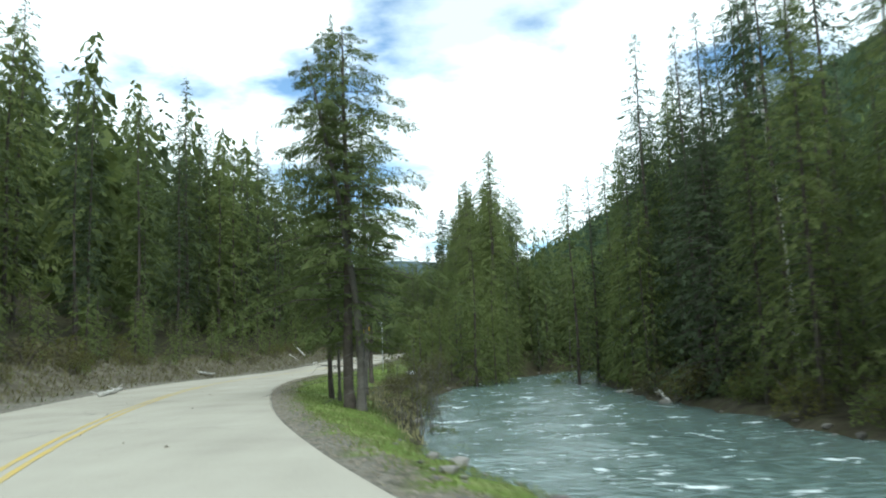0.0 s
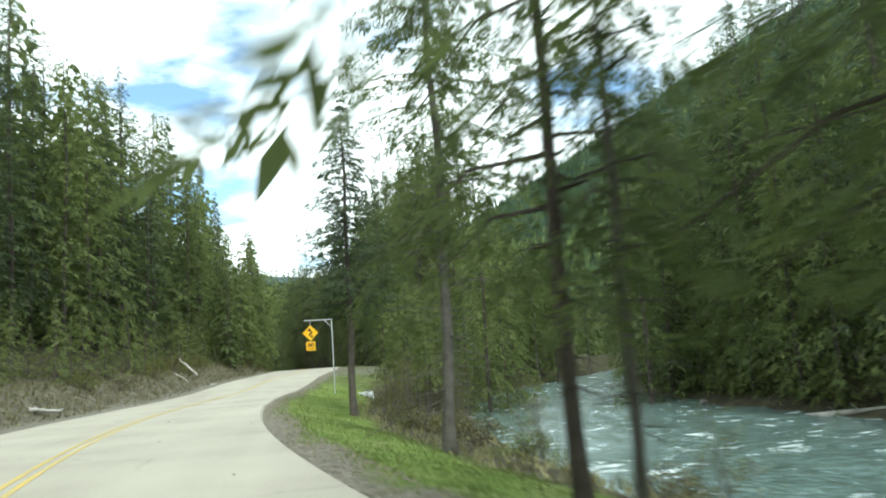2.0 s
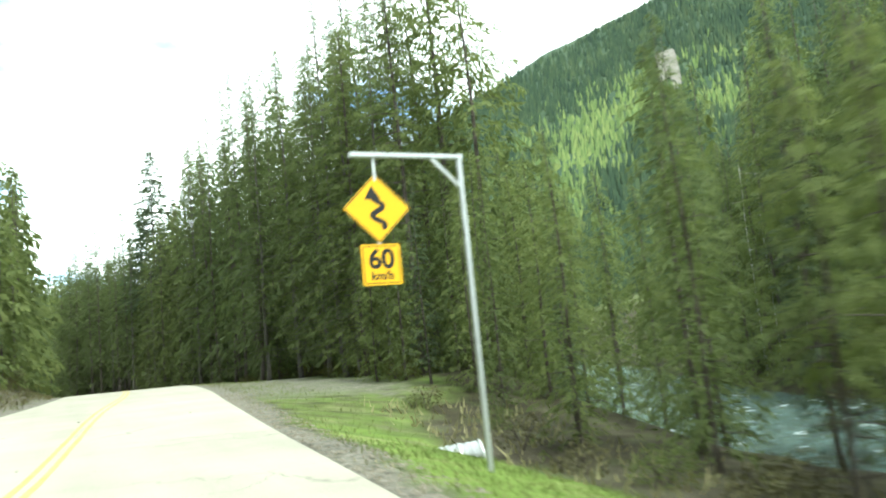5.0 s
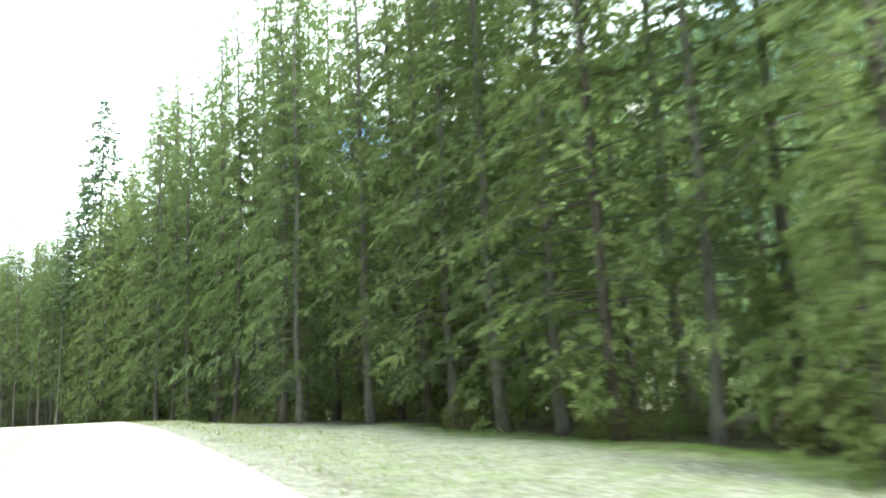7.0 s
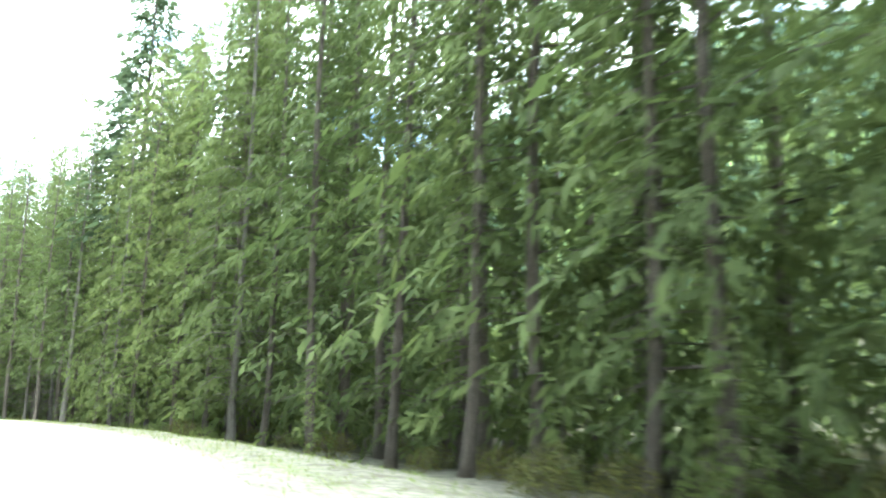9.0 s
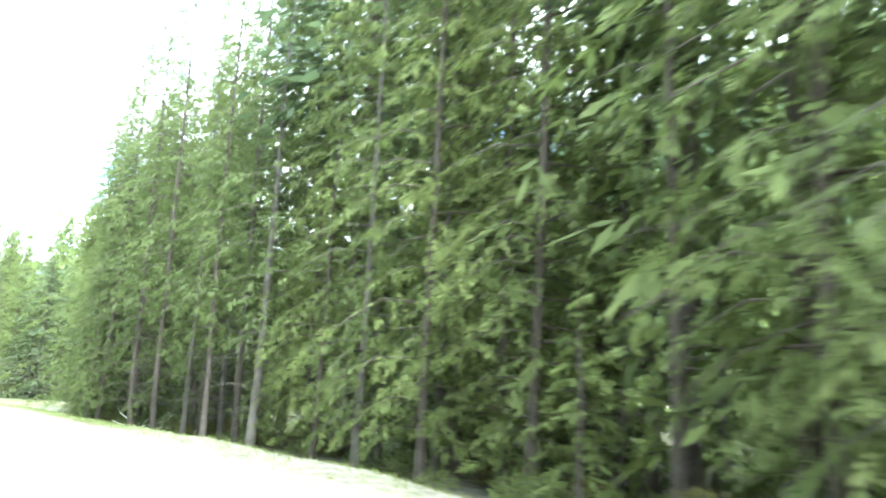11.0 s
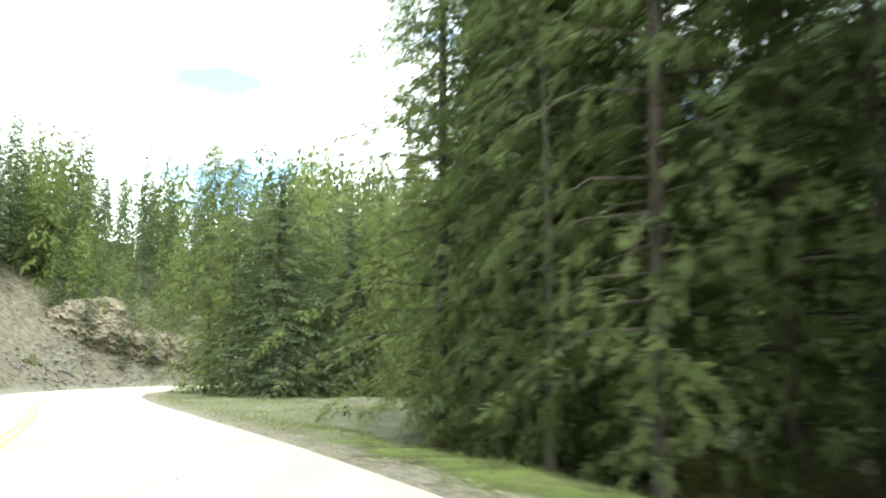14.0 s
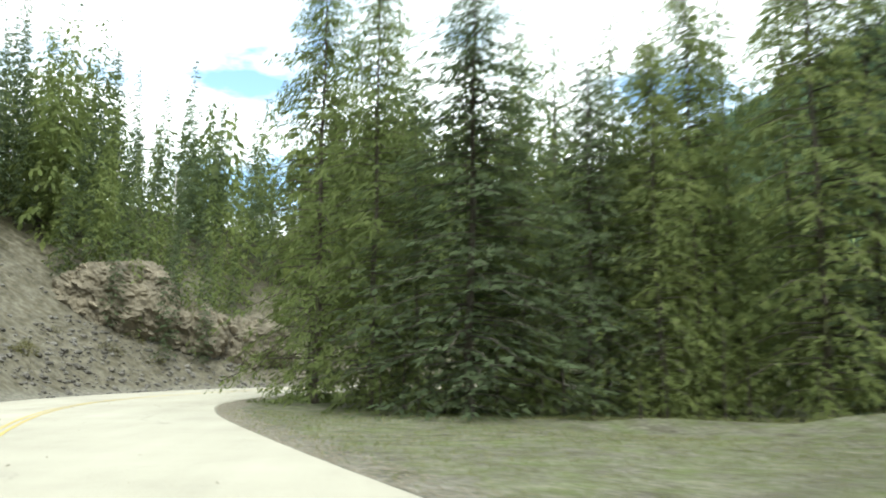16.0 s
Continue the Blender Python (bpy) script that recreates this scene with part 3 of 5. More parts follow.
def foliage(rng, H, R, base, boughs, sprays, size, style, shape=0.68, half=PLAIN, core=0.12, pads=4):
    """Loose sprays of foliage on drooping boughs round a trunk, and the boughs' own lines."""
    droop, rise, hang, flat = {"cedar": (0.60, 0.22, 0.75, 0.55), "spruce": (0.42, 0.05, 0.30, 0.9), "hemlock": (0.50, 0.12, 0.50, 0.7)}[style]
    u = (np.arange(boughs) + rng.random(boughs)) / boughs
    z = base + (H - base) * (1 - (1 - u) ** 1.25) * 0.99
    rel = (H - z) / (H - base)
    prof = np.clip(rel, 0, 1) ** shape * np.minimum(1, 0.5 + (z - base) / (0.16 * H))
    L = np.maximum(R * prof * rng.uniform(0.55, 1.15, boughs), 0.16)
    az = np.arange(boughs) * 2.399963 + rng.normal(0, 0.35, boughs)
    if style == "spruce":
        z = np.round(z / 0.5) * 0.5 * 0.45 + z * 0.55
    t = rng.random((boughs, sprays)) ** 0.62 * 0.84 + 0.14
    side = rng.uniform(-1, 1, (boughs, sprays)) * (0.36 * np.sqrt(1.08 - t)) * L[:, None]
    ca, sa = np.cos(az)[:, None], np.sin(az)[:, None]
    drop = L[:, None] * (rise * t - droop * t**2) * (0.6 + 0.5 * rel[:, None])
    if style == "spruce":
        drop += L[:, None] * 0.16 * t**4
    px = ca * t * L[:, None] - sa * side
    py = sa * t * L[:, None] + ca * side
    pz = z[:, None] + drop - np.abs(side) * 0.35 + rng.normal(0, 0.045, (boughs, sprays)) * np.minimum(L, 2)[:, None]
    sgn = np.sign(side)
    dx = ca * 0.8 - sa * sgn * 0.65 + rng.normal(0, 0.35, t.shape)
    dy = sa * 0.8 + ca * sgn * 0.65 + rng.normal(0, 0.35, t.shape)
    dz = -hang * (0.6 + 0.7 * rng.random(t.shape)) + rng.normal(0, 0.15, t.shape)
    d = np.stack([dx, dy, dz], -1).reshape(-1, 3)
    d /= np.linalg.norm(d, axis=1)[:, None]
    p = np.stack([px, py, pz], -1).reshape(-1, 3)
    s = np.cross(d, np.array([0, 0, 1.0]) * flat + rng.normal(0, 0.5, d.shape))
    s /= np.linalg.norm(s, axis=1)[:, None] + 1e-9
    small = 0.36 + 0.64 * np.repeat(np.minimum(L / (0.55 * R), 1), sprays)
    ln = size * rng.uniform(0.55, 1.4, len(p)) * small
    # the dense inside of the crown, close to the trunk
    n_in = int(core * len(p))
    deep = rng.integers(0, len(p), n_in)
    axis = np.column_stack([0 * deep, 0 * deep, np.repeat(z, sprays)[deep]])
    p_in = axis + (p[deep] - axis) * rng.uniform(0.15, 0.6, (n_in, 1))
    ln_in = 1.2 * size * rng.uniform(0.8, 1.3, n_in) * small[deep]
    # fewer sprays on short boughs, so that the tip stays thin
    keep = rng.random(len(p)) < np.clip(0.50 + 1.0 * np.repeat(L, sprays) / R, 0, 1)
    p, d, s, ln = np.concatenate([p[keep], p_in]), np.concatenate([d[keep], d[deep]]), np.concatenate([s[keep], s[deep]]), np.concatenate([ln[keep], ln_in])
    leaves = sprays_at(rng, p, d, s, ln, half, 0.22 if len(half) == 1 else 0.12)
    p, s, d = np.tile(p, (len(half), 1)), np.tile(s, (len(half), 1)), np.tile(d, (len(half), 1))
    face = np.cross(s, d)
    out = np.stack([p[:, 0], p[:, 1], 0 * p[:, 0]], 1)
    out = out / (np.linalg.norm(out, axis=1)[:, None] + 0.3) + (0, 0, 0.55)
    face[(face * out).sum(1) < 0] *= -1
    made = np.cross(leaves[:, 1] - leaves[:, 0], leaves[:, -1] - leaves[:, 0])
    back = (made * face).sum(1) < 0
    leaves[back] = leaves[back][:, ::-1]
    soft_n = out + 0.45 * face
    soft_n /= np.linalg.norm(soft_n, axis=1)[:, None]
    if pads:
        # the matted middle of each bough, flat and drooping with it
        ts = (np.arange(pads) + rng.uniform(0.1, 0.7, (boughs, pads))) / pads * 0.78
        slope = (rise - 2 * droop * ts) * (0.6 + 0.5 * rel[:, None])
        swing = az[:, None] + rng.normal(0, 0.32, ts.shape)
        q = np.stack([np.cos(az)[:, None] * ts * L[:, None], np.sin(az)[:, None] * ts * L[:, None], z[:, None] + L[:, None] * (rise * ts - droop * ts**2) * (0.6 + 0.5 * rel[:, None]) - 0.03], -1).reshape(-1, 3)
        d = np.stack([np.cos(swing), np.sin(swing), slope], -1).reshape(-1, 3)
        d /= np.linalg.norm(d, axis=1)[:, None]
        s = np.cross(d, np.array([0, 0, 1.0]) + rng.normal(0, 0.25, d.shape))
        s /= np.linalg.norm(s, axis=1)[:, None]
        mat = LACY if half is LACY else PLAIN
        mats = sprays_at(rng, q, d, s, np.minimum(np.repeat(L, pads) * 1.25 / pads, 1.35 * size), mat, 0.22 if len(half) == 1 else 0.16)
        q, up = np.tile(q, (len(mat), 1)), np.tile(np.cross(s, d), (len(mat), 1))
        up[up[:, 2] < 0] *= -1
        way = up + 0.6 * np.stack([q[:, 0], q[:, 1], 0 * q[:, 0]], 1) / (np.hypot(q[:, 0], q[:, 1])[:, None] + 0.3)
        leaves, soft_n = np.concatenate([leaves, mats]), np.concatenate([soft_n, way / np.linalg.norm(way, axis=1)[:, None]])
    return leaves, soft_n, (z, az, L, rise, droop, rel)


def conifer(name, seed, H, R, base, boughs, sprays, size, style, leaf, bark, dead=0, limbs=True, girth=None, bend=0.0, shape=0.68, half=PLAIN, core=0.12, pads=4):
    """Meshes of one kind of conifer: trunk with limbs, and crown."""
    rng = np.random.default_rng(seed)
    quads, soft_n, (z, az, L, rise, droop, rel) = foliage(rng, H, R, base, boughs, sprays, size, style, shape, half, core, pads)
    g = girth or 0.0042 * H + 0.045
    hs = np.array([0, 0.02, 0.06, 0.15, 0.3, 0.45, 0.6, 0.75, 0.9, 1.0]) * H
    wob = np.cumsum(rng.normal(0, 0.012 * math.sqrt(H), (len(hs), 2)), 0) + np.stack([bend * (hs / H) ** 2 * H, 0 * hs], 1)
    wob -= wob[0]
    pts = np.column_stack([wob, hs - 0.25 * (hs == 0)])
    rad = g * (1 - hs / H) ** 0.85 + 0.012
    rad[0] *= 1.55
    rad[1] *= 1.2
    sway = np.stack([np.interp(quads[:, 0, 2], hs, wob[:, k]) for k in (0, 1)], 1)
    quads[:, :, :2] += sway[:, None]
    pieces = [tube(pts, rad, 9)]
    if limbs:
        for k in range(0, len(z), 1 if limbs is True else limbs):
            c = np.array([np.interp(z[k], hs, wob[:, 0]), np.interp(z[k], hs, wob[:, 1]), z[k]])
            ts = np.array([0, 0.4, 0.8])
            dr = L[k] * (rise * ts - droop * ts**2) * (0.6 + 0.5 * rel[k])
            pieces.append(tube([c + (math.cos(az[k]) * L[k] * t, math.sin(az[k]) * L[k] * t, e) for t, e in zip(ts, dr)], (0.012 + 0.009 * L[k]) * np.array([1, 0.6, 0.2]), 3))
    for k in range(dead):
        zz = rng.uniform(0.06 * H, max(base * 1.15 + 0.5, 0.2 * H))
        c = np.array([np.interp(zz, hs, wob[:, 0]), np.interp(zz, hs, wob[:, 1]), zz])
        a, ln = rng.uniform(0, 6.283), rng.uniform(0.5, 2.3)
        way = np.array([math.cos(a), math.sin(a), rng.uniform(-0.35, 0.2)])
        kink = np.array([*rng.normal(0, 0.16, 2), -0.15]) * ln
        pieces.append(tube([c, c + way * ln * 0.5, c + way * ln + kink], [0.015, 0.010, 0.003], 3))
    v, f = joined(pieces)
    return mesh_of(name + "_trunk", v, f, bark, smooth=True), pieces_mesh(name + "_crown", quads, leaf, soft_n), (quads, soft_n), H


KINDS = {}


def kind(key, thing, label, *args, **kw):
    KINDS[key] = (thing, label, conifer(key, *args, **kw))


SPR = ("spruce_tree", "dark green spruce with a narrow pointed crown")
CED = ("cedar_tree", "olive green cedar with drooping flat sprays")
HEM = ("hemlock_tree", "tall hemlock with bare lower trunk and dead twigs")
# big ones beside the road
kind("cedar_a", *CED, 11, 21, 3.7, 1.3, 150, 25, 0.31, "cedar", CEDAR_LIGHT, BARK, dead=14, shape=0.48, half=LACY, pads=6)
kind("cedar_b", *CED, 12, 22, 3.4, 1.6, 150, 25, 0.30, "cedar", CEDAR, BARK_PALE, dead=26, half=LACY, pads=6)
kind("cedar_c", *CED, 13, 17, 3.8, 0.4, 215, 19, 0.38, "cedar", CEDAR_LIGHT, BARK, dead=8, shape=0.42, pads=5)
kind("cedar_d", *CED, 34, 19, 3.5, 0.8, 156, 26, 0.30, "cedar", CEDAR, BARK, dead=8, shape=0.5, half=LACY, pads=6)
kind("cedar_open", *CED, 17, 15, 3.2, 2.6, 84, 42, 0.30, "cedar", CEDAR, BARK, dead=16, shape=0.5, girth=0.125, half=LACY, pads=0)
kind("hemlock_a", *HEM, 14, 24, 3.1, 3.6, 140, 16, 0.39, "cedar", CEDAR, BARK_PALE, dead=44, shape=0.7, pads=5)
kind("hemlock_b", *HEM, 15, 26, 2.9, 4.4, 140, 16, 0.39, "cedar", CEDAR, BARK, dead=52, shape=0.7, pads=5)
kind("hemlock_bare", *HEM, 18, 18, 2.7, 6.2, 74, 40, 0.30, "hemlock", CEDAR, BARK_PALE, dead=95, shape=0.5, girth=0.125, half=LACY, pads=6)
kind("hemlock_bent", *HEM, 19, 13, 2.2, 4.2, 46, 40, 0.30, "hemlock", CEDAR, BARK_PALE, dead=14, shape=0.6, bend=0.09, girth=0.105, half=LACY, pads=0)
kind("hemlock_thin", *HEM, 35, 24, 2.9, 5.5, 112, 20, 0.38, "hemlock", CEDAR, BARK, dead=70, shape=0.5, girth=0.115, pads=0)
kind("spruce_a", *SPR, 16, 16, 4.0, 0.4, 225, 18, 0.38, "spruce", SPRUCE, BARK, shape=0.5, half=NEEDLED, pads=5)
kind("spruce_slim", *SPR, 20, 15.5, 2.9, 5.0, 124, 52, 0.30, "spruce", SPRUCE, BARK, shape=0.7, girth=0.165, half=NEEDLED, pads=5)
kind("spruce_tall", "spruce_tree", "very tall spruce with a pointed spire above the wood", 37, 33, 3.9, 11.0, 210, 13, 0.55, "spruce", SPRUCE, BARK, dead=20, shape=0.7, half=LUMP, girth=0.2, limbs=3)
kind("young_cedar", "young_cedar_tree", "slender young cedar with a thin bare stem", 36, 7.0, 1.25, 2.2, 42, 14, 0.34, "cedar", CEDAR_LIGHT, BARK, dead=8, limbs=2, girth=0.05, half=LACY, pads=0)
# middle distance
kind("spruce_m", *SPR, 21, 22, 2.7, 2.0, 128, 6, 0.54, "spruce", SPRUCE, BARK, limbs=6, pads=3)
kind("spruce_n", *SPR, 22, 26, 3.3, 2.0, 180, 5, 0.56, "spruce", SPRUCE, BARK, limbs=6, pads=3, shape=0.62)
kind("cedar_m", *CED, 23, 20, 3.6, 0.8, 150, 6, 0.52, "cedar", CEDAR, BARK, limbs=6, pads=3, shape=0.6)
kind("cedar_n", *CED, 24, 16, 3.4, 0.6, 138, 6, 0.50, "cedar", CEDAR_LIGHT, BARK, limbs=6, pads=3, shape=0.58)
kind("hemlock_m", *HEM, 25, 25, 3.0, 5.0, 132, 6, 0.56, "hemlock", CEDAR, BARK_PALE, limbs=6, pads=3, dead=10)
kind("sapling", "young_cedar_tree", "small bright green young cedar", 26, 5.0, 1.5, 0.15, 34, 6, 0.34, "cedar", CEDAR_LIGHT, BARK, limbs=12, pads=2)
kind("cedar_far", *CED, 27, 19, 3.4, 0.6, 64, 6, 0.72, "cedar", CEDAR, BARK, limbs=False, half=LUMP, pads=3)
kind("cedar_far_light", *CED, 28, 17, 3.4, 0.5, 62, 6, 0.70, "cedar", CEDAR_LIGHT, BARK, limbs=False, half=LUMP, pads=3)
kind("spruce_far", *SPR, 29, 22, 2.7, 1.5, 96, 10, 0.42, "spruce", SPRUCE, BARK, limbs=False, shape=0.85, half=LUMP, pads=3)
FAR = {k: conifer("far_" + k, s, H, R, 1.0, 40, 3, 1.4, st, leaf, BARK, limbs=False, shape=0.8, half=LUMP, pads=2) for k, s, H, R, st, leaf in
       (("spruce", 31, 23, 2.8, "spruce", SPRUCE), ("cedar", 32, 20, 3.2, "cedar", CEDAR), ("young", 33, 17, 3.0, "cedar", CEDAR_LIGHT))}
TAKEN = []


def plant(key, x, y, height=None, turn=None, label="", sink=0.12, wide=1.0, z=None):
    """A tree of a kind at a place, scaled to its height."""
    thing, text, (trunk, crown, _, H) = KINDS[key]
    s = (height or H) / H
    z = float(ground_height(x, y)[0]) if z is None else z
    turn = random.uniform(0, 360) if turn is None else turn
    root = new(thing)
    root.matrix_basis = pose(x, y, z - sink, 0, 0, turn) @ Matrix.Diagonal((s * wide, s * wide, s, 1))
    for name, mesh in (("trunk", trunk), ("crown", crown)):
        new(name, mesh).parent = root
    TAKEN.append((x, y))
    return tagged(root, label or text, "tree", group="forest along the road")


def along_road(n, lat):
    """The place at a northing and so far right of the lane's middle."""
    i = int(np.abs(ROAD_LINE[:, 1] - n).argmin())
    return ROAD_LINE[i, 0] + ROAD_RIGHT[i, 0] * lat, ROAD_LINE[i, 1] + ROAD_RIGHT[i, 1] * lat


def joined_wood(name, label, places):
    """Trees of a thicket that cannot be told apart, as one object for each kind of foliage."""
    by = {}
    for key, x, y, h in places:
        _, _, (trunk, crown, (quads, nrm), H) = KINDS[key]
        a = random.uniform(0, 6.283)
        c, s = math.cos(a), math.sin(a)
        q = quads * (h / H)
        q = np.stack([q[..., 0] * c - q[..., 1] * s + x, q[..., 0] * s + q[..., 1] * c + y, q[..., 2] + float(ground_height(x, y)[0])], -1)
        by.setdefault(crown.materials[0].name, []).append((q, np.stack([nrm[:, 0] * c - nrm[:, 1] * s, nrm[:, 0] * s + nrm[:, 1] * c, nrm[:, 2]], -1)))
    for mat, some in by.items():
        tagged(new(name, pieces_mesh(name, np.concatenate([a for a, _ in some]), bpy.data.materials[mat], np.concatenate([b for _, b in some]))), label, "woods", kind="stuff")


THICKET = []


def free(x, y, gap):
    return all((x - a) ** 2 + (y - b) ** 2 > gap * gap for a, b in TAKEN)


# trees that stand alone between road and river
plant("cedar_open", -3.65, 29.5, 15.0, 40, "tall cedar with loose drooping boughs on the river bank", wide=1.5)
plant("hemlock_bent", -3.2, 29.25, 13.5, 200, "thin hemlock with a bent pale trunk beside a larger cedar", wide=1.45)
plant("cedar_open", -5.2, 35.2, 17.5, 80, "tall cedar with bare lower trunk on the river bank", wide=0.7)
plant("hemlock_a", -4.75, 34.6, 18.0, 200, wide=0.6)
plant("hemlock_bare", -4.85, 46.0, 17.5, 120, "sparse hemlock with long bare trunk and drooping boughs", wide=1.2)
plant("spruce_slim", -6.1, 63.1, 15.4, 15, "slender spruce on the grassy bank beside the road", wide=1.05)
# tall tops above the wood on the other side
for x, y, top in ((-25.3, 106, 34.3), (-26.7, 84.6, 28.2), (-21.7, 151.2, 28.6), (-20.0, 151.4, 23.5), (-24.5, 94, 29), (-23.5, 118, 33), (-22.5, 131, 31), (-27, 70, 26), (-27.5, 60, 25), (-24, 100, 30), (-26, 76, 27)):
    plant("spruce_n", x, y, top - float(ground_height(x, y)[0]))

# the far bank's tall spruces
for x, y, h in ((13.6, 51.5, 24.5), (16.2, 50.8, 21.5), (16.4, 68, 19.5), (17.5, 44, 25), (19.5, 47, 27), (16.5, 38, 24), (21, 41, 28), (17.5, 62, 22), (19.5, 70, 24), (22, 78, 23), (24, 86, 24), (20.5, 57, 25), (26, 93, 23), (18.5, 74, 19), (15.2, 47.5, 23), (15.0, 57, 21), (18.3, 52.5, 26), (17.2, 66, 23), (22.5, 60, 28), (19.8, 64, 26), (16.8, 41, 25), (23.5, 50, 29), (20.8, 69, 25), (22, 73.5, 26)):
    plant("spruce_n", x, y, h)

for x, y, top in ((32.7, 113.7, 26.7), (23.2, 85.5, 26), (7.5, 120.5, 33.9), (9.8, 110, 21.8)):
    plant("spruce_n", x, y, top - float(ground_height(x, y)[0]))
for x, y, top, k in ((14.1, 110.8, 15.5, "cedar_m"), (17.5, 112, 15.5, "hemlock_m"), (20.5, 114, 15.5, "cedar_n"), (28.5, 105.5, 14.5, "cedar_m"), (26.5, 102, 13.5, "cedar_n"), (31, 108, 16, "hemlock_m"), (34, 110, 17, "cedar_m"), (24, 124, 19, "cedar_m"), (29, 127, 20, "hemlock_m"), (34, 126, 19, "cedar_n"),
                     (39, 122, 19, "cedar_m"), (19, 126, 19, "cedar_m"), (22.5, 133, 20, "cedar_n"), (37, 114, 18, "cedar_n"), (12.5, 116, 17, "cedar_n"), (2.7, 73.1, 14.9, "cedar_n"), (4.5, 76.5, 11, "cedar_n"), (6.2, 80, 10.5, "cedar_m")):
    plant(k, x, y, top - float(ground_height(x, y)[0]))
for x, y, top, k in ((11.5, 70, 17, "cedar_m"), (13.6, 71.1, 18, "spruce_n"), (16, 74.5, 20, "cedar_m"), (18.5, 79, 22.5, "spruce_n"), (21, 76, 22.5, "cedar_m"), (19, 71, 22, "spruce_n"), (15.5, 65, 19, "cedar_m"), (25.5, 81, 25, "spruce_n"), (14.6, 60, 19, "cedar_m")):
    plant(k, x, y, top - float(ground_height(x, y)[0]), wide=1.15)
# edge of the wood beside the lay-by
for n, lat, h in ((121, 14, 25), (127, 12.5, 24), (133, 12, 25), (139, 12.5, 24), (146, 12, 23), (154, 12, 23)):
    plant("cedar_m", *along_road(n, lat), h, wide=1.1)
for n, lat, h in ((137, 10.2, 29), (141.5, 9.4, 31), (146, 9.6, 31), (151, 9.4, 30), (157, 9.6, 29), (164, 9.8, 28)):
    plant("hemlock_b", *along_road(n, lat), h, wide=0.8)
for n, lat, h in ((136, 11.2, 29), (140.5, 10.8, 30), (144.5, 11.4, 30), (149, 10.9, 29), (153.5, 11.6, 28)):
    plant("cedar_m", *along_road(n, lat), h, wide=0.9)
plant("cedar_a", 3.25, 109.4, 21, 60, "large cedar with a flared trunk at the gravel lay-by", wide=1.1)
plant("hemlock_a", 3.35, 123.1, 25, 150, "slim pale-trunked hemlock at the edge of the wood")
plant("cedar_b", 2.1, 127.6, 22, 20)
plant("hemlock_b", 1.85, 129.2, 23, 250)
for x, y, h in ((-0.2, 182.3, 35.5), (4.7, 168.3, 31), (-0.8, 193.0, 30), (2.0, 176, 27), (7.5, 163, 26)):
    plant("spruce_tall", x, y, h, wide=1.25)
for x, y, h, k in ((-7.9, 201.3, 20, "hemlock_b"), (-5.4, 190.6, 21, "hemlock_a"), (-4.9, 185.0, 22, "hemlock_b"),
                   (-3.5, 201.9, 22, "hemlock_b"), (-3.6, 193.1, 23, "hemlock_a"), (-10.8, 209.9, 19, "cedar_b")):
    plant(k, x, y, h, wide=0.8)
plant("cedar_a", -11.9, 217.6, 24, 35, "tall drooping cedar at the corner of the clearing", wide=1.25)
plant("cedar_d", -10.9, 218.6, 22, 80)
for x, y, h in ((-2.6, 70.6, 7.5), (-2.0, 71.6, 6.8), (-1.4, 72.4, 7.2), (-3.0, 68.8, 5.6), (-0.6, 74.2, 8.0), (0.4, 76.0, 7.0), (-2.2, 66.2, 5.8), (-2.7, 62.4, 5.0), (-3.6, 73.2, 6.2), (-2.8, 75.0, 6.6)):
    plant("young_cedar", x, y, h)

for n, lat, h in ((197, 12.5, 24), (201, 14.5, 25), (205.5, 12.2, 24), (208.5, 15, 25), (211.5, 12.6, 24), (214.5, 15.5, 23)):
    plant("cedar_m", *along_road(n, lat), h)
for n, lat, h in ((193, 13.5, 9), (196, 15, 10), (199, 13, 8), (202, 15.5, 10), (205, 13, 8.5), (208, 15, 9.5), (211, 13.2, 8), (213.5, 16, 9), (197.5, 18, 11), (204, 18.5, 11), (210.5, 19, 10), (216, 14.5, 7)):
    plant("cedar_n", *along_road(n, lat), h)

# the clearing's far side
plant("spruce_a", -19.1, 249.0, 15.6, 30, "broad dark spruce with layered boughs at the edge of the clearing", wide=1.45)
plant("cedar_c", -24.6, 257.0, 19.6, 70, "dense light green cedar at the bend of the road", wide=1.05)
for x, y, h, k in ((-22.3, 252.5, 17.5, "cedar_c"), (-16.4, 252.5, 13, "cedar_c"), (-14.2, 251.0, 14, "spruce_a"), (-11.8, 250, 14.5, "cedar_c"), (-9.2, 252.5, 18.5, "cedar_c"), (-6.2, 248.5, 20.5, "cedar_c"),
                   (-3.2, 250, 20.5, "spruce_a"), (-0.5, 246, 18.5, "cedar_c"), (2.5, 243, 19, "cedar_c"), (5, 240, 19, "cedar_a"), (-14, 257, 18, "cedar_m"), (-18, 257, 17, "cedar_m"), (-21, 259, 17, "cedar_m"), (-9, 258, 20, "cedar_m"), (-3, 256, 22, "cedar_m"), (4, 250, 22, "spruce_m"), (-6, 256, 21, "cedar_m"), (0.5, 252, 21, "cedar_m"), (-11.5, 255.5, 18.5, "cedar_m"), (-16, 255, 17, "cedar_n"),
                   (-25.5, 265.5, 15, "cedar_m"), (-19.5, 266, 17, "cedar_m"), (-12, 264, 17, "spruce_m"), (-6, 262, 17, "cedar_m")):
    plant(k, x, y, h)
for x, y, h in ((-20.8, 248.0, 2.4), (-16.6, 248.6, 3.4), (-13.4, 248.0, 2.6), (-10.2, 248.6, 3.8), (-7.8, 246.6, 3.0), (-4.6, 246.4, 3.6), (-1.8, 244.0, 2.8), (-17.8, 250.2, 4.2)):
    plant("sapling", x, y, h)

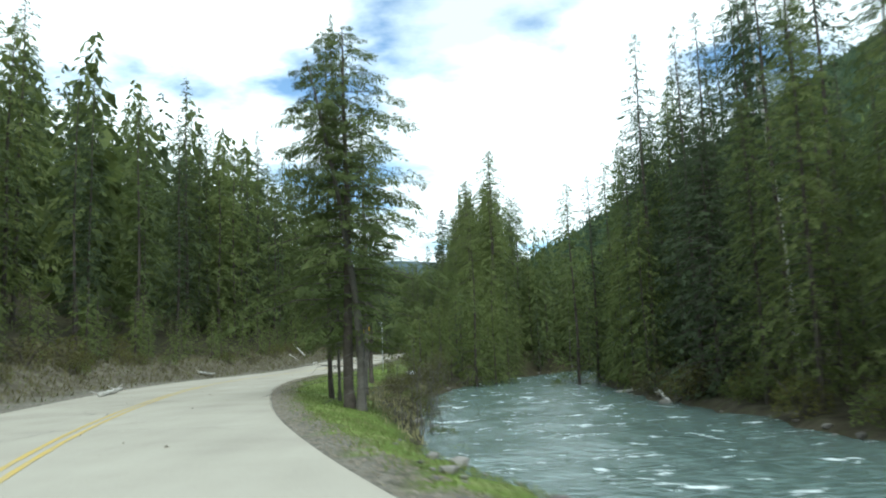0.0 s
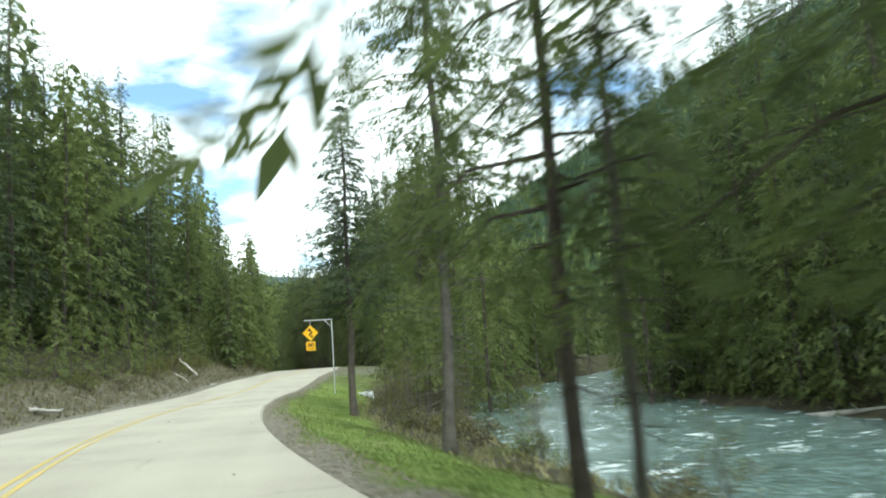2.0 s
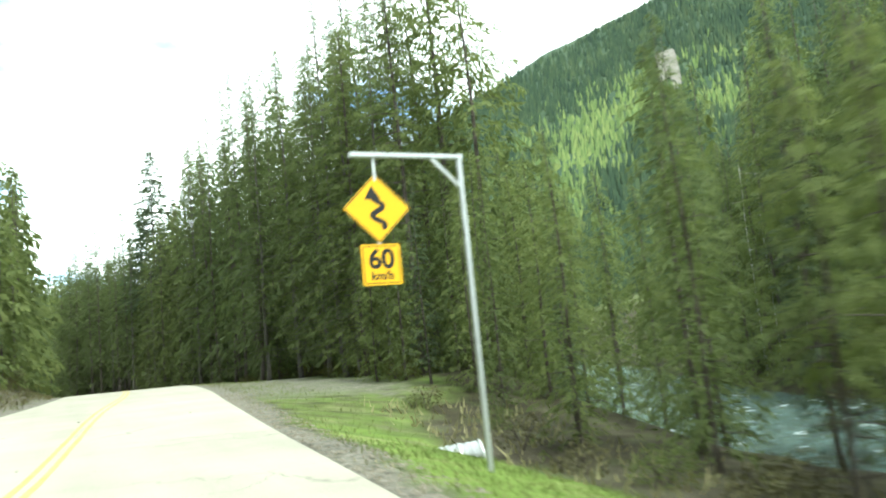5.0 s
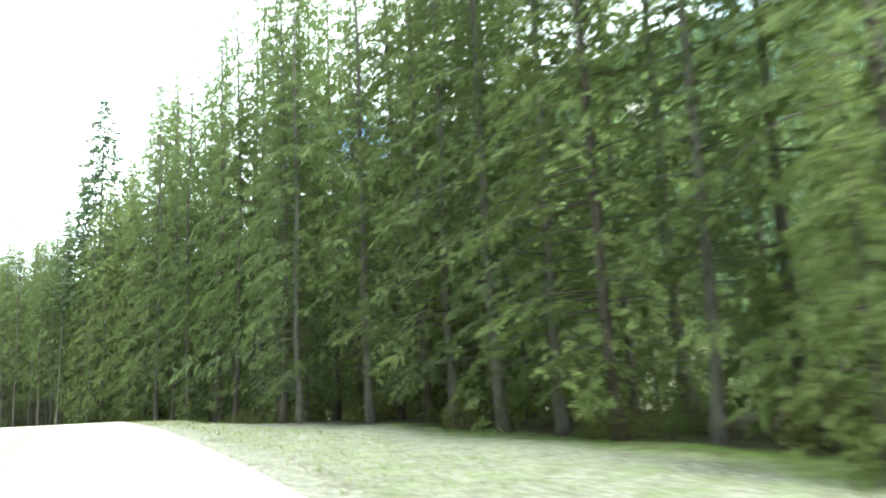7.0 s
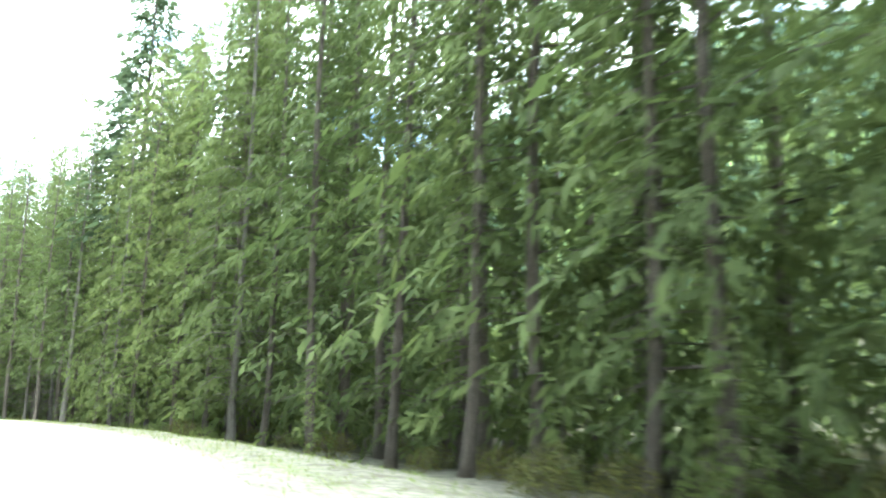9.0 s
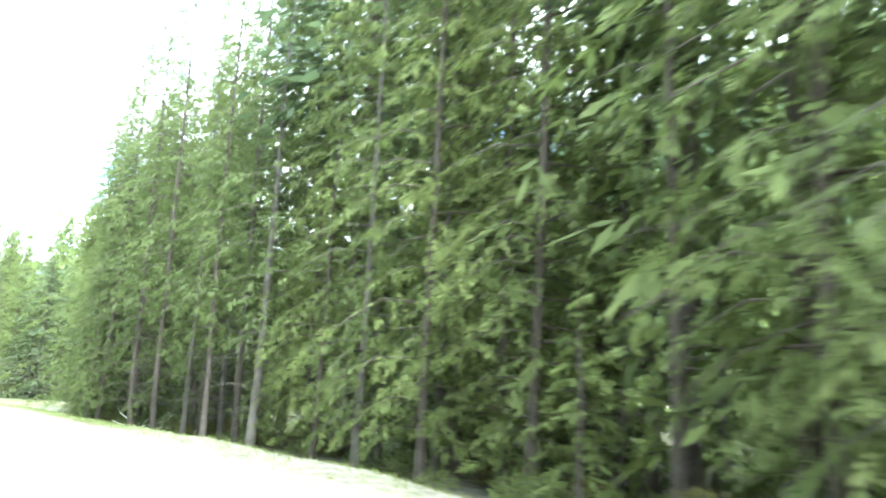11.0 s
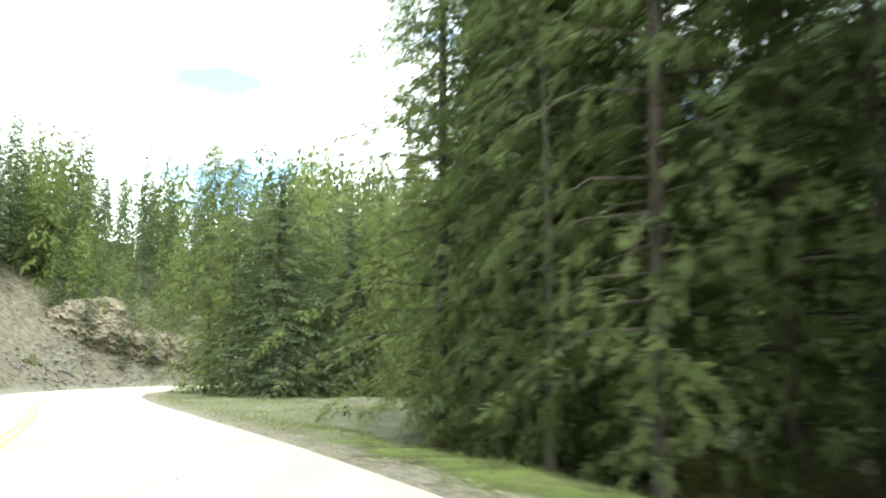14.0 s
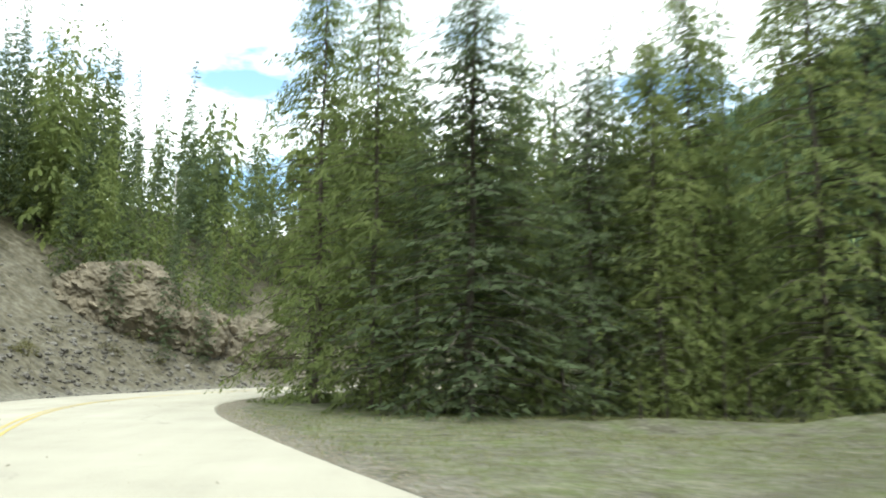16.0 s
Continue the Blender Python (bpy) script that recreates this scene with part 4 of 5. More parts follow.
# ---- the woods ----
rng = np.random.default_rng(5)


def wood(xs, ys, gap, tries, chooser, accept):
    for _ in range(tries):
        x, y = rng.uniform(*xs), rng.uniform(*ys)
        lat, n, z = (float(v[0]) for v in road_place(x, y))
        if not accept(x, y, lat, n) or not free(x, y, gap * rng.uniform(0.8, 1.3)):
            continue
        key, h = chooser(x, y, lat, n)
        if key.endswith(("far", "light")) and (lat < -12.6 or n > 276):
            THICKET.append((key, x, y, h))
            TAKEN.append((x, y))
        else:
            plant(key, x, y, h, wide=0.8 if key in ("cedar_a", "cedar_b", "cedar_d") and n > 124 else 1.0)


def river_gap(x, y):
    i = nearest(x, y, RIVER_LINE)[0]
    return math.hypot(x - RIVER_LINE[i, 0], y - RIVER_LINE[i, 1]) - RIVER_LINE[i, 2]


def pick(*pairs):
    keys, weights = zip(*pairs)
    return str(rng.choice(keys, p=np.array(weights) / sum(weights)))


# beside the road, from the lay-by to the clearing
def tall(y):
    return 5 * (y < 166) + 4 * (166 <= y < 186) + 7 * (186 <= y < 213) + 4 * (136 < y < 166)


wood((-14, 16), (101, 236), 2.3, 2600,
     lambda x, y, lat, n: (pick(("cedar_a", 5), ("cedar_b", 3), ("hemlock_a", 1.5)) if n < 178 else pick(("cedar_d", 4), ("cedar_b", 2)) if n > 205 else pick(("cedar_d", 1), ("cedar_b", 1), ("hemlock_thin", 2)) if n > 184 else pick(("cedar_a", 2), ("cedar_b", 3), ("hemlock_a", 2), ("hemlock_b", 2)), rng.uniform(15, 21) + tall(y)),
     lambda x, y, lat, n: (10.6 - 2.2 * ramp01(n, 124, 142) - 0.9 * ramp01(n, 176, 186)) < lat < (12.8 - 1.6 * ramp01(n, 124, 142)) and not (n > 217 and lat < 22) and not (n > 210.5 and lat < 10.4))
wood((-10, 26), (98, 240), 2.45, 1500, lambda x, y, lat, n: (pick(("cedar_m", 2), ("hemlock_m", 2), ("cedar_n", 2)) if n < 188 else "hemlock_thin", rng.uniform(17, 23) + tall(y) * (y < 166)),
     lambda x, y, lat, n: (12.8 - 1.6 * ramp01(n, 124, 142)) < lat < (15.5 + 3 * ramp01(n, 124, 142)) and river_gap(x, y) > 1.5 and not (n > 225 and lat < 24))
wood((-16, 14), (100, 236), 1.7, 900, lambda x, y, lat, n: ("sapling", rng.uniform(1.8, 5.0)),
     lambda x, y, lat, n: (10.2 - 2.0 * ramp01(n, 124, 142)) < lat < 15 and not (n > 216 and lat < 22))
# the second row behind the wood's edge, and low growth closing its end
for n, lat, h in ((194, 13, 24), (198, 13.5, 24), (201.5, 13, 24), (205, 13.5, 25), (208, 14.5, 25), (203, 16, 25), (210, 17.5, 25)):
    plant("hemlock_thin", *along_road(n, lat), h, wide=1.05)
for n, lat, h, k in ((211, 11.0, 20, "cedar_d"), (214.5, 13, 19, "hemlock_b"), (208.5, 13.0, 21, "cedar_b"), (216.5, 16, 18, "cedar_d"), (213, 15, 19, "cedar_m")):
    plant(k, *along_road(n, lat), h, wide=0.8)
for n, lat, h, k in ((214.5, 10.6, 18, "cedar_b"), (219.5, 12.6, 17, "cedar_d"), (212, 9.8, 19, "cedar_b"), (220.5, 16, 17, "cedar_b")):
    plant(k, *along_road(n, lat), h, wide=0.95)
for n, lat, h in ((216.5, 9.6, 3.2), (218.5, 10.8, 3.6), (220, 12.2, 3.8), (214.5, 9.0, 2.6), (221, 14.4, 3.4), (215.6, 11.8, 4.6), (218, 13.4, 4.8), (211, 8.8, 2.8), (221.5, 17, 3.6), (219.6, 11.4, 2.2)):
    plant("sapling", *along_road(n, lat), h, wide=1.2)
for n, lat, h in ((207, 9.2, 3.5), (209.5, 9.0, 3), (212.5, 9.6, 4), (215.5, 10.8, 3.4), (217.5, 12.4, 4), (218.5, 14.2, 3.2), (213.6, 11.2, 5), (217, 16.5, 4.4)):
    plant("sapling", *along_road(n, lat), h)
# trees that close the gaps between the crowns deeper in the wood
for n, lat, h in ((118, 18, 24), (124, 17, 25), (129.5, 16, 25), (135, 18, 27), (168, 13.5, 26), (172, 15.5, 27), (176, 13, 26), (180, 15, 27), (184, 13.5, 26), (188, 16, 26), (171, 20, 27), (178, 20, 28), (186, 20.5, 27)):
    plant("cedar_m", *along_road(n, lat), h, wide=1.1)
for n, lat, h in ((203.5, 10.2, 24), (207.5, 10.6, 24), (211, 11.4, 24), (214.5, 12.0, 24), (209.5, 9.4, 22), (195.5, 10.4, 23)):
    plant("cedar_d", *along_road(n, lat), h, wide=0.95)
for x, y, h, k in ((-8.0, 225.0, 20, "cedar_d"), (-6.2, 222.4, 21, "cedar_b"), (-4.6, 226.5, 19, "cedar_m")):
    plant(k, x, y, h)
for x, y, h in ((-20.6, 253.6, 14.5), (-17.6, 253.8, 13.5), (-12.8, 253.2, 15.0), (-7.6, 254.6, 17.0)):
    plant("cedar_m", x, y, h, wide=1.1)
for x, y, h in ((-22.0, 249.6, 2.2), (-19.6, 250.6, 3.0), (-15.4, 250.2, 3.4), (-14.6, 249.2, 2.4), (-12.2, 248.8, 3.0), (-21.2, 251.4, 3.6), (-8.8, 249.4, 3.6), (-16.0, 251.8, 3.8)):
    plant("sapling", x, y, h, wide=1.3)
# between road and river past the sign
wood((-6, 24), (64, 104), 2.3, 1200, lambda x, y, lat, n: (pick(("cedar_n", 4), ("cedar_m", 2), ("spruce_m", 1)), rng.uniform(6.5, 10.5)),
     lambda x, y, lat, n: lat > 9.3 and river_gap(x, y) > 1.0 and x < RIVER_LINE[nearest(x, y, RIVER_LINE)[0], 0])
# past the clearing, inside the bend
wood((-22, 14), (258, 284), 2.8, 300, lambda x, y, lat, n: (pick(("cedar_far", 2), ("cedar_far_light", 2), ("spruce_far", 1)), rng.uniform(12, 17)),
     lambda x, y, lat, n: lat > 7)
# far bank
wood((10, 44), (12, 118), 2.7, 1800, lambda x, y, lat, n: (pick(("cedar_a", 3), ("cedar_b", 2), ("spruce_a", 0.8)) if y < 70 and river_gap(x, y) < 4.5 else pick(("spruce_m", 2), ("cedar_m", 3), ("cedar_n", 2), ("hemlock_m", 1)), rng.uniform(13, 21) + 0.3 * max(x - 16, 0)),
     lambda x, y, lat, n: 1.5 < river_gap(x, y) < 15 and x > RIVER_LINE[nearest(x, y, RIVER_LINE)[0], 0])
# the row that closes the view where the road bends, and young growth before the hillside
for k in range(34):
    n = 112 + 2.5 * k + rng.uniform(-0.8, 0.8)
    plant(pick(("cedar_far", 2), ("cedar_far_light", 3), ("spruce_far", 1)), *along_road(n, -8.6 - rng.uniform(0, 1.3)), rng.uniform(11, 15) + 6 * (n > 138))
for k in range(62):
    n = 20 + 1.5 * k + rng.uniform(-0.8, 0.8)
    plant("sapling", *along_road(n, -9.9 - rng.uniform(0, 1.6)), rng.uniform(2.4, 5.2))
# leafy cedars over the far bank
for k in range(17):
    n = 50 + 2.5 * k
    i = int(np.abs(RIVER_LINE[:, 1] - n).argmin())
    plant("cedar_n", RIVER_LINE[i, 0] + RIVER_LINE[i, 2] + rng.uniform(1.2, 2.4), n, rng.uniform(7.5, 13))
# the hillside on the other side of the road
wood((-60, 10), (18, 240), 2.4, 2600, lambda x, y, lat, n: (pick(("spruce_m", 2), ("cedar_m", 4), ("cedar_n", 4)) if n < 122 else pick(("spruce_far", 2 if lat > -14 else 6), ("cedar_far", 3), ("cedar_far_light", 5)), rng.uniform(12, 17) + 1.2 * min(-lat - 10, 8) + 3 * (n > 62)),
     lambda x, y, lat, n: -17 < lat < -10.5 and n < 238 and (n < 165 or lat > -14))
wood((-75, -15), (248, 345), 3.0, 800, lambda x, y, lat, n: (pick(("spruce_far", 8), ("cedar_far_light", 1), ("cedar_far", 1)), rng.uniform(15.5, 21.5) - 4.5 * (n > 279)),
     lambda x, y, lat, n: (lat < -19 or (n > 281 and lat < -9)) and y > 250)


# the depth of the wood between road and river
for _ in range(330):
    n = rng.uniform(104, 192)
    x, y = along_road(n, rng.uniform(16, 26) + 2 * float(ramp01(n, 104, 110)))
    if free(x, y, 3.1) and river_gap(x, y) > 2:
        THICKET.append((pick(("cedar_far", 3), ("spruce_far", 1), ("cedar_far_light", 1)), x, y, rng.uniform(15, 22)))
        TAKEN.append((x, y))
# trees right above the rock face and the scree
for _ in range(420):
    x, y = rng.uniform(-57, -33), rng.uniform(274, 294)
    if y > 275.5 + 0.8 * max(-41 - x, 0) and float(road_place(x, y)[0][0]) < -8 and free(x, y, 1.6):
        THICKET.append((pick(("spruce_far", 4), ("cedar_far_light", 4), ("cedar_far", 1)), x, y, rng.uniform(11, 17) if x < -44 else rng.uniform(6, 10)))
        TAKEN.append((x, y))
joined_wood("thicket", "close-set conifers at the foot of the hillside", THICKET)


def far_wood(name, label, places):
    """A stand of trees too far off to tell apart, as one."""
    by = {}
    for k, (x, y, z, h) in enumerate(places):
        key = ("spruce", "cedar", "young")[k % 3]
        _, _, (quads, nrm), H = FAR[key]
        a = rng.uniform(0, 6.283)
        c, s = math.cos(a), math.sin(a)
        q = quads * (h / H)
        q = np.stack([q[..., 0] * c - q[..., 1] * s + x, q[..., 0] * s + q[..., 1] * c + y, q[..., 2] + z], -1)
        nr = np.stack([nrm[:, 0] * c - nrm[:, 1] * s, nrm[:, 0] * s + nrm[:, 1] * c, nrm[:, 2]], -1)
        by.setdefault(key, []).append((q, nr))
    for key, some in by.items():
        leaf = {"spruce": SPRUCE, "cedar": CEDAR, "young": CEDAR_LIGHT}[key]
        tagged(new(name, pieces_mesh(name, np.concatenate([a for a, _ in some]), leaf, np.concatenate([b for _, b in some]))), label, "woods", kind="stuff")


def stand(xs, ys, n, accept, height):
    x, y = rng.uniform(*xs, n), rng.uniform(*ys, n)
    lat, st, _ = road_place(x, y)
    i = nearest(x, y, RIVER_LINE)
    dr = np.hypot(x - RIVER_LINE[i, 0], y - RIVER_LINE[i, 1]) - RIVER_LINE[i, 2]
    ok = accept(x, y, lat, st) & (dr > 2)
    x, y = x[ok], y[ok]
    return [(a, b, c, h) for a, b, c, h in zip(x, y, ground_height(x, y), rng.uniform(*height, len(x)))]


far_wood("hillside_woods", "dense conifers covering the hillside above the road", stand((-100, 10), (0, 290), 1400, lambda x, y, lat, n: (lat < -16.5) & (lat > -58) & ~((n > 212) & (lat > -46)), (20, 28)))
far_wood("valley_woods", "dense conifers on the valley floor behind the river", stand((8, 110), (0, 330), 520, lambda x, y, lat, n: (lat > 19 + 15 * (n < 112)) & (lat < 95) & ~((n > 222) & (n < 262) & (lat < 24)), (14, 22)))
far_wood("upper_woods", "dense conifers on the slope beyond the bend", stand((-150, 30), (275, 420), 330, lambda x, y, lat, n: (np.abs(lat) > 14) & ~((lat > -32) & (lat < 0) & (n < 282)), (12, 18)))
far_wood("upper_woods", "tall conifers closing the valley beyond the bend", stand((-28, 34), (288, 400), 330, lambda x, y, lat, n: np.abs(lat) > 12, (19, 26)))

# ---- mountains ----
def mountain(name, label, az0, az1, elevations, near, far, mat, back):
    """A long slope seen from the valley: how high its ridge stands, by bearing."""
    az = np.radians(np.arange(az0, az1 + 0.01, 0.7))
    r = np.linspace(near, far, 46)
    ridge = far * np.tan(np.radians(np.interp(np.degrees(az), *elevations)))
    A, Rr = np.meshgrid(az, r)
    X, Y = Rr * np.sin(A), 40 + Rr * np.cos(A)
    u = (Rr - near) / (far - near)
    Z = ridge[None] * (0.25 * u + 0.75 * u**1.35) + (lumps(X, Y, 90, 0.4) * 14 + lumps(X, Y, 33, 2.2) * 6) * np.minimum(1, 4 * u) * (0.3 + 0.7 * (1 - u)) - 6
    rows = [np.stack([X, Y, Z], -1)]
    rows.append(np.stack([X[-1:] * back, Y[-1:] * back, Z[-1:] * 0.2 - 20], -1))
    V = np.concatenate(rows, 0)
    k, m_ = V.shape[:2]
    f = [(j * m_ + i, j * m_ + i + 1, (j + 1) * m_ + i + 1, (j + 1) * m_ + i) for j in range(k - 1) for i in range(m_ - 1)]
    return tagged(new(name, mesh_of(name, V.reshape(-1, 3), [q[::-1] for q in f], mat, smooth=True)), label, "mountain", kind="structure"), (X, Y, Z)


_, slope = mountain("mountain", "steep mountainside covered with conifers", 3, 96, ([3, 6, 9.6, 16, 19, 28.5, 35, 46, 60, 96], [3.0, 7.0, 8.9, 12.4, 13.8, 18.8, 21.5, 24.6, 25, 22]), 330, 1500, MOUNTAIN, 1.5)
mountain("mountain", "far wooded ridge at the valley's end, blue haze put into its colour", -40, 20, ([-40, -20, -10, -4, 2, 8, 20], [8, 7, 6.2, 7.4, 7.0, 6.0, 4]), 1900, 3200, HAZY_HILL, 1.15)
rg = np.random.default_rng(8)
X, Y, Z = slope
j, i = rg.uniform(2, X.shape[0] - 2, 26000), rg.uniform(0, 100, 26000)
j0, i0 = j.astype(int), i.astype(int)
fj, fi = j - j0, i - i0
pts = np.stack([a[j0, i0] * (1 - fj) * (1 - fi) + a[j0 + 1, i0] * fj * (1 - fi) + a[j0, i0 + 1] * (1 - fj) * fi + a[j0 + 1, i0 + 1] * fj * fi for a in (X, Y, Z)], 1)
hh, ww = rg.uniform(9, 20, len(pts)), rg.uniform(2.0, 4.0, len(pts))
# a pale rock slide high on the slope, bare of trees
seen = np.degrees(np.arctan2(X + 11.5, Y - 46.7)), np.degrees(np.arctan2(Z - 1.7, np.hypot(X + 11.5, Y - 46.7)))
SLIDE_AZ, SLIDE_EL = 43.4, 18.2
off = np.hypot((seen[0] - SLIDE_AZ) / 0.8 + 0.25 * (seen[1] - SLIDE_EL), (seen[1] - SLIDE_EL) / 1.5) + 0.22 * lumps(X, Y, 9, 0.6)
k_ = off[j0, i0] > 1.15
pts, hh, ww, j = pts[k_], hh[k_], ww[k_], j[k_]
rows_, cols_ = X.shape
slide_faces = [(a * cols_ + b, (a + 1) * cols_ + b, (a + 1) * cols_ + b + 1, a * cols_ + b + 1) for a in range(rows_ - 1) for b in range(cols_ - 1) if off[a, b] < 1]
used = sorted({v for f in slide_faces for v in f})
number = {v: k for k, v in enumerate(used)}
if slide_faces:
    flat = np.stack([X.ravel(), Y.ravel(), Z.ravel() + 3.0 + 2.0 * lumps(X.ravel(), Y.ravel(), 4, 0.9)], 1)
    tagged(new("rock_slide", mesh_of("rock_slide", flat[used], [[number[v] for v in f] for f in slide_faces], SLIDE)), "pale bare rock slide high on the mountainside", "rock", kind="structure")
# Sunlit belt on the lower slope and cloud-shaded top, put into tree colour.
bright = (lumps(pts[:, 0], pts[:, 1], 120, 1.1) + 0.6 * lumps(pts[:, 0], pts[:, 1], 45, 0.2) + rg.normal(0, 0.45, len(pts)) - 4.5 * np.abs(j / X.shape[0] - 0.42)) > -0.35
for name, label, mat, sel in (("mountain_woods", "countless dark conifers on the mountainside", MOUNTAIN, ~bright), ("mountain_woods", "light green mountainside trees, with sunlight put into their colour", SUNLIT_SLOPE, bright)):
    p, h, w = pts[sel], hh[sel] * (0.75 if mat is SUNLIT_SLOPE else 1.0), ww[sel]
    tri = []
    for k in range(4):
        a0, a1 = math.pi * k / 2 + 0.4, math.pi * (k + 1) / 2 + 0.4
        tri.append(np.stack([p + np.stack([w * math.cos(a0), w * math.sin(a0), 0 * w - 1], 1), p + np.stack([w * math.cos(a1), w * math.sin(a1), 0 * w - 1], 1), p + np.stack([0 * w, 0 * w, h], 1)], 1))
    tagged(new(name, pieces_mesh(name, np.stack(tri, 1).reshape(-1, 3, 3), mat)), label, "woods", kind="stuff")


# ---- curve warning sign ----
def box(bm, cx, cy, cz, sx, sy, sz, turn=0.0, bevel=0.0):
    r = bmesh.ops.create_cube(bm, size=1.0, matrix=pose(cx, cy, cz, 0, turn, 0) @ Matrix.Diagonal((sx, sy, sz, 1)))
    if bevel:
        edges = list({e for v in r["verts"] for e in v.link_edges})
        bmesh.ops.bevel(bm, geom=edges, offset=bevel, segments=2, affect="EDGES")


def plate(half, thick, corner, turn):
    """A flat square plate with rounded corners, standing upright and facing -y."""
    bm = bmesh.new()
    ring = []
    for q, (sx, sz) in enumerate(((1, 1), (-1, 1), (-1, -1), (1, -1))):
        for k in range(5):
            a = radians(90 * q + 22.5 * k)
            x, z = sx * (half - corner) + corner * math.cos(a), sz * (half - corner) + corner * math.sin(a)
            c, s = math.cos(radians(turn)), math.sin(radians(turn))
            ring.append((x * c - z * s, z * c + x * s))
    front = bm.faces.new([bm.verts.new((x, -thick / 2, z)) for x, z in ring])
    ext = bmesh.ops.extrude_face_region(bm, geom=[front])
    bmesh.ops.translate(bm, verts=[v for v in ext["geom"] if isinstance(v, bmesh.types.BMVert)], vec=(0, thick, 0))
    bmesh.ops.recalc_face_normals(bm, faces=bm.faces)
    return bm


def ribbon(points, width, y, closed=False):
    """A flat painted line through points in the x-z plane."""
    bm = bmesh.new()
    n, rows = len(points), []
    for k in range(n):
        a, b = points[(k - 1) % n if closed else max(k - 1, 0)], points[(k + 1) % n if closed else min(k + 1, n - 1)]
        d = Vector((b[0] - a[0], b[1] - a[1])).normalized()
        x, z = points[k]
        rows.append((bm.verts.new((x - d.y * width / 2, y, z + d.x * width / 2)), bm.verts.new((x + d.y * width / 2, y, z - d.x * width / 2))))
    for k in range(n if closed else n - 1):
        p, q = rows[k], rows[(k + 1) % n]
        bm.faces.new((p[0], p[1], q[1], q[0]))
    return bm


def writing(text, size, x, z, y, parent, name):
    curve = bpy.data.curves.new(name, "FONT")
    curve.body, curve.size, curve.align_x, curve.align_y, curve.extrude, curve.offset = text, size, "CENTER", "CENTER", 0.0008, 0.011 * size / 0.4
    tmp = bpy.data.objects.new(name, curve)
    me = bpy.data.meshes.new_from_object(tmp)
    bpy.data.objects.remove(tmp)
    bpy.data.curves.remove(curve)
    me.materials.append(SIGN_BLACK)
    ob = new(name, me)
    ob.parent, ob.matrix_basis = parent, pose(x, y, z, 90, 0, 0)
    return ob


def curve_sign(x, y, ground, top):
    """A steel gallows post with two yellow plates hung from its arm."""
    root = tagged(new("road_sign"), "yellow winding-road warning sign hung from a galvanised gallows post", "sign")
    root.matrix_basis = pose(x, y, ground, 0, 0, -4)
    h = top - ground
    bm = bmesh.new()
    box(bm, 0, 0, h / 2 - 0.2, 0.072, 0.072, h + 0.4, bevel=0.01)
    part("post", bm, STEEL, root)
    bm = bmesh.new()
    box(bm, -0.86, 0, h - 0.03, 1.84, 0.08, 0.07, 0.6, bevel=0.01)
    part("arm", bm, STEEL, root)
    bm = bmesh.new()
    box(bm, -0.24, 0, h - 0.30, 0.64, 0.05, 0.05, 45, bevel=0.006)
    part("brace", bm, STEEL, root)
    bm = bmesh.new()
    box(bm, -1.40, 0.02, h - 0.22, 0.04, 0.03, 0.40, bevel=0.005)
    part("hanger", bm, STEEL, root)
    bm = bmesh.new()
    box(bm, -1.40, 0.05, h - 1.2, 0.06, 0.03, 1.5, bevel=0.005)
    part("backing_bar", bm, STEEL, root)
    dz = h - 0.84
    diamond = part("diamond_plate", plate(0.375, 0.006, 0.045, 45), SIGN_YELLOW, root, "yellow diamond plate with winding arrow")
    diamond.matrix_basis = pose(-1.40, 0.02, dz)
    c = [(0.505 * math.cos(t), 0.505 * math.sin(t)) for t in np.radians((0, 90, 180, 270))]
    c = [(c[k][0] * (1 - u) + c[(k + 1) % 4][0] * u, c[k][1] * (1 - u) + c[(k + 1) % 4][1] * u) for k in range(4) for u in (0.03, 0.5, 0.97)]
    part("border", ribbon(c, 0.014, -0.0055, True), SIGN_BLACK, diamond)
    snake = []
    for k in range(33):
        u = k / 32
        snake.append((0.01 + 0.10 * math.sin(u * 3.2 * math.pi + 0.5) * (1 - 0.25 * u), -0.30 + 0.46 * u))
    part("arrow_shaft", ribbon(snake, 0.078, -0.0055), SIGN_BLACK, diamond)
    bm = bmesh.new()
    ex, ez = snake[-1]
    bm.faces.new([bm.verts.new(p) for p in ((ex - 0.125, -0.0065, ez - 0.02), (ex + 0.125, -0.0065, ez - 0.02), (ex - 0.01, -0.0065, ez + 0.19))])
    part("arrow_head", bm, SIGN_BLACK, diamond)
    tab = part("speed_plate", plate(0.305, 0.006, 0.03, 0), SIGN_YELLOW, root, "yellow square plate with advisory speed")
    tab.matrix_basis = pose(-1.40, 0.02, dz - 0.845)
    b = [(0.275, 0.275), (-0.275, 0.275), (-0.275, -0.275), (0.275, -0.275)]
    b = [(b[k][0] * (1 - u) + b[(k + 1) % 4][0] * u, b[k][1] * (1 - u) + b[(k + 1) % 4][1] * u) for k in range(4) for u in (0.03, 0.5, 0.97)]
    part("border", ribbon(b, 0.012, -0.0055, True), SIGN_BLACK, tab)
    writing("60", 0.40, 0, 0.07, -0.0065, tab, "number")
    writing("km/h", 0.17, 0, -0.17, -0.0065, tab, "unit")


curve_sign(-6.42, 78.2, float(ground_height(-6.42, 78.2)[0]), 5.07)


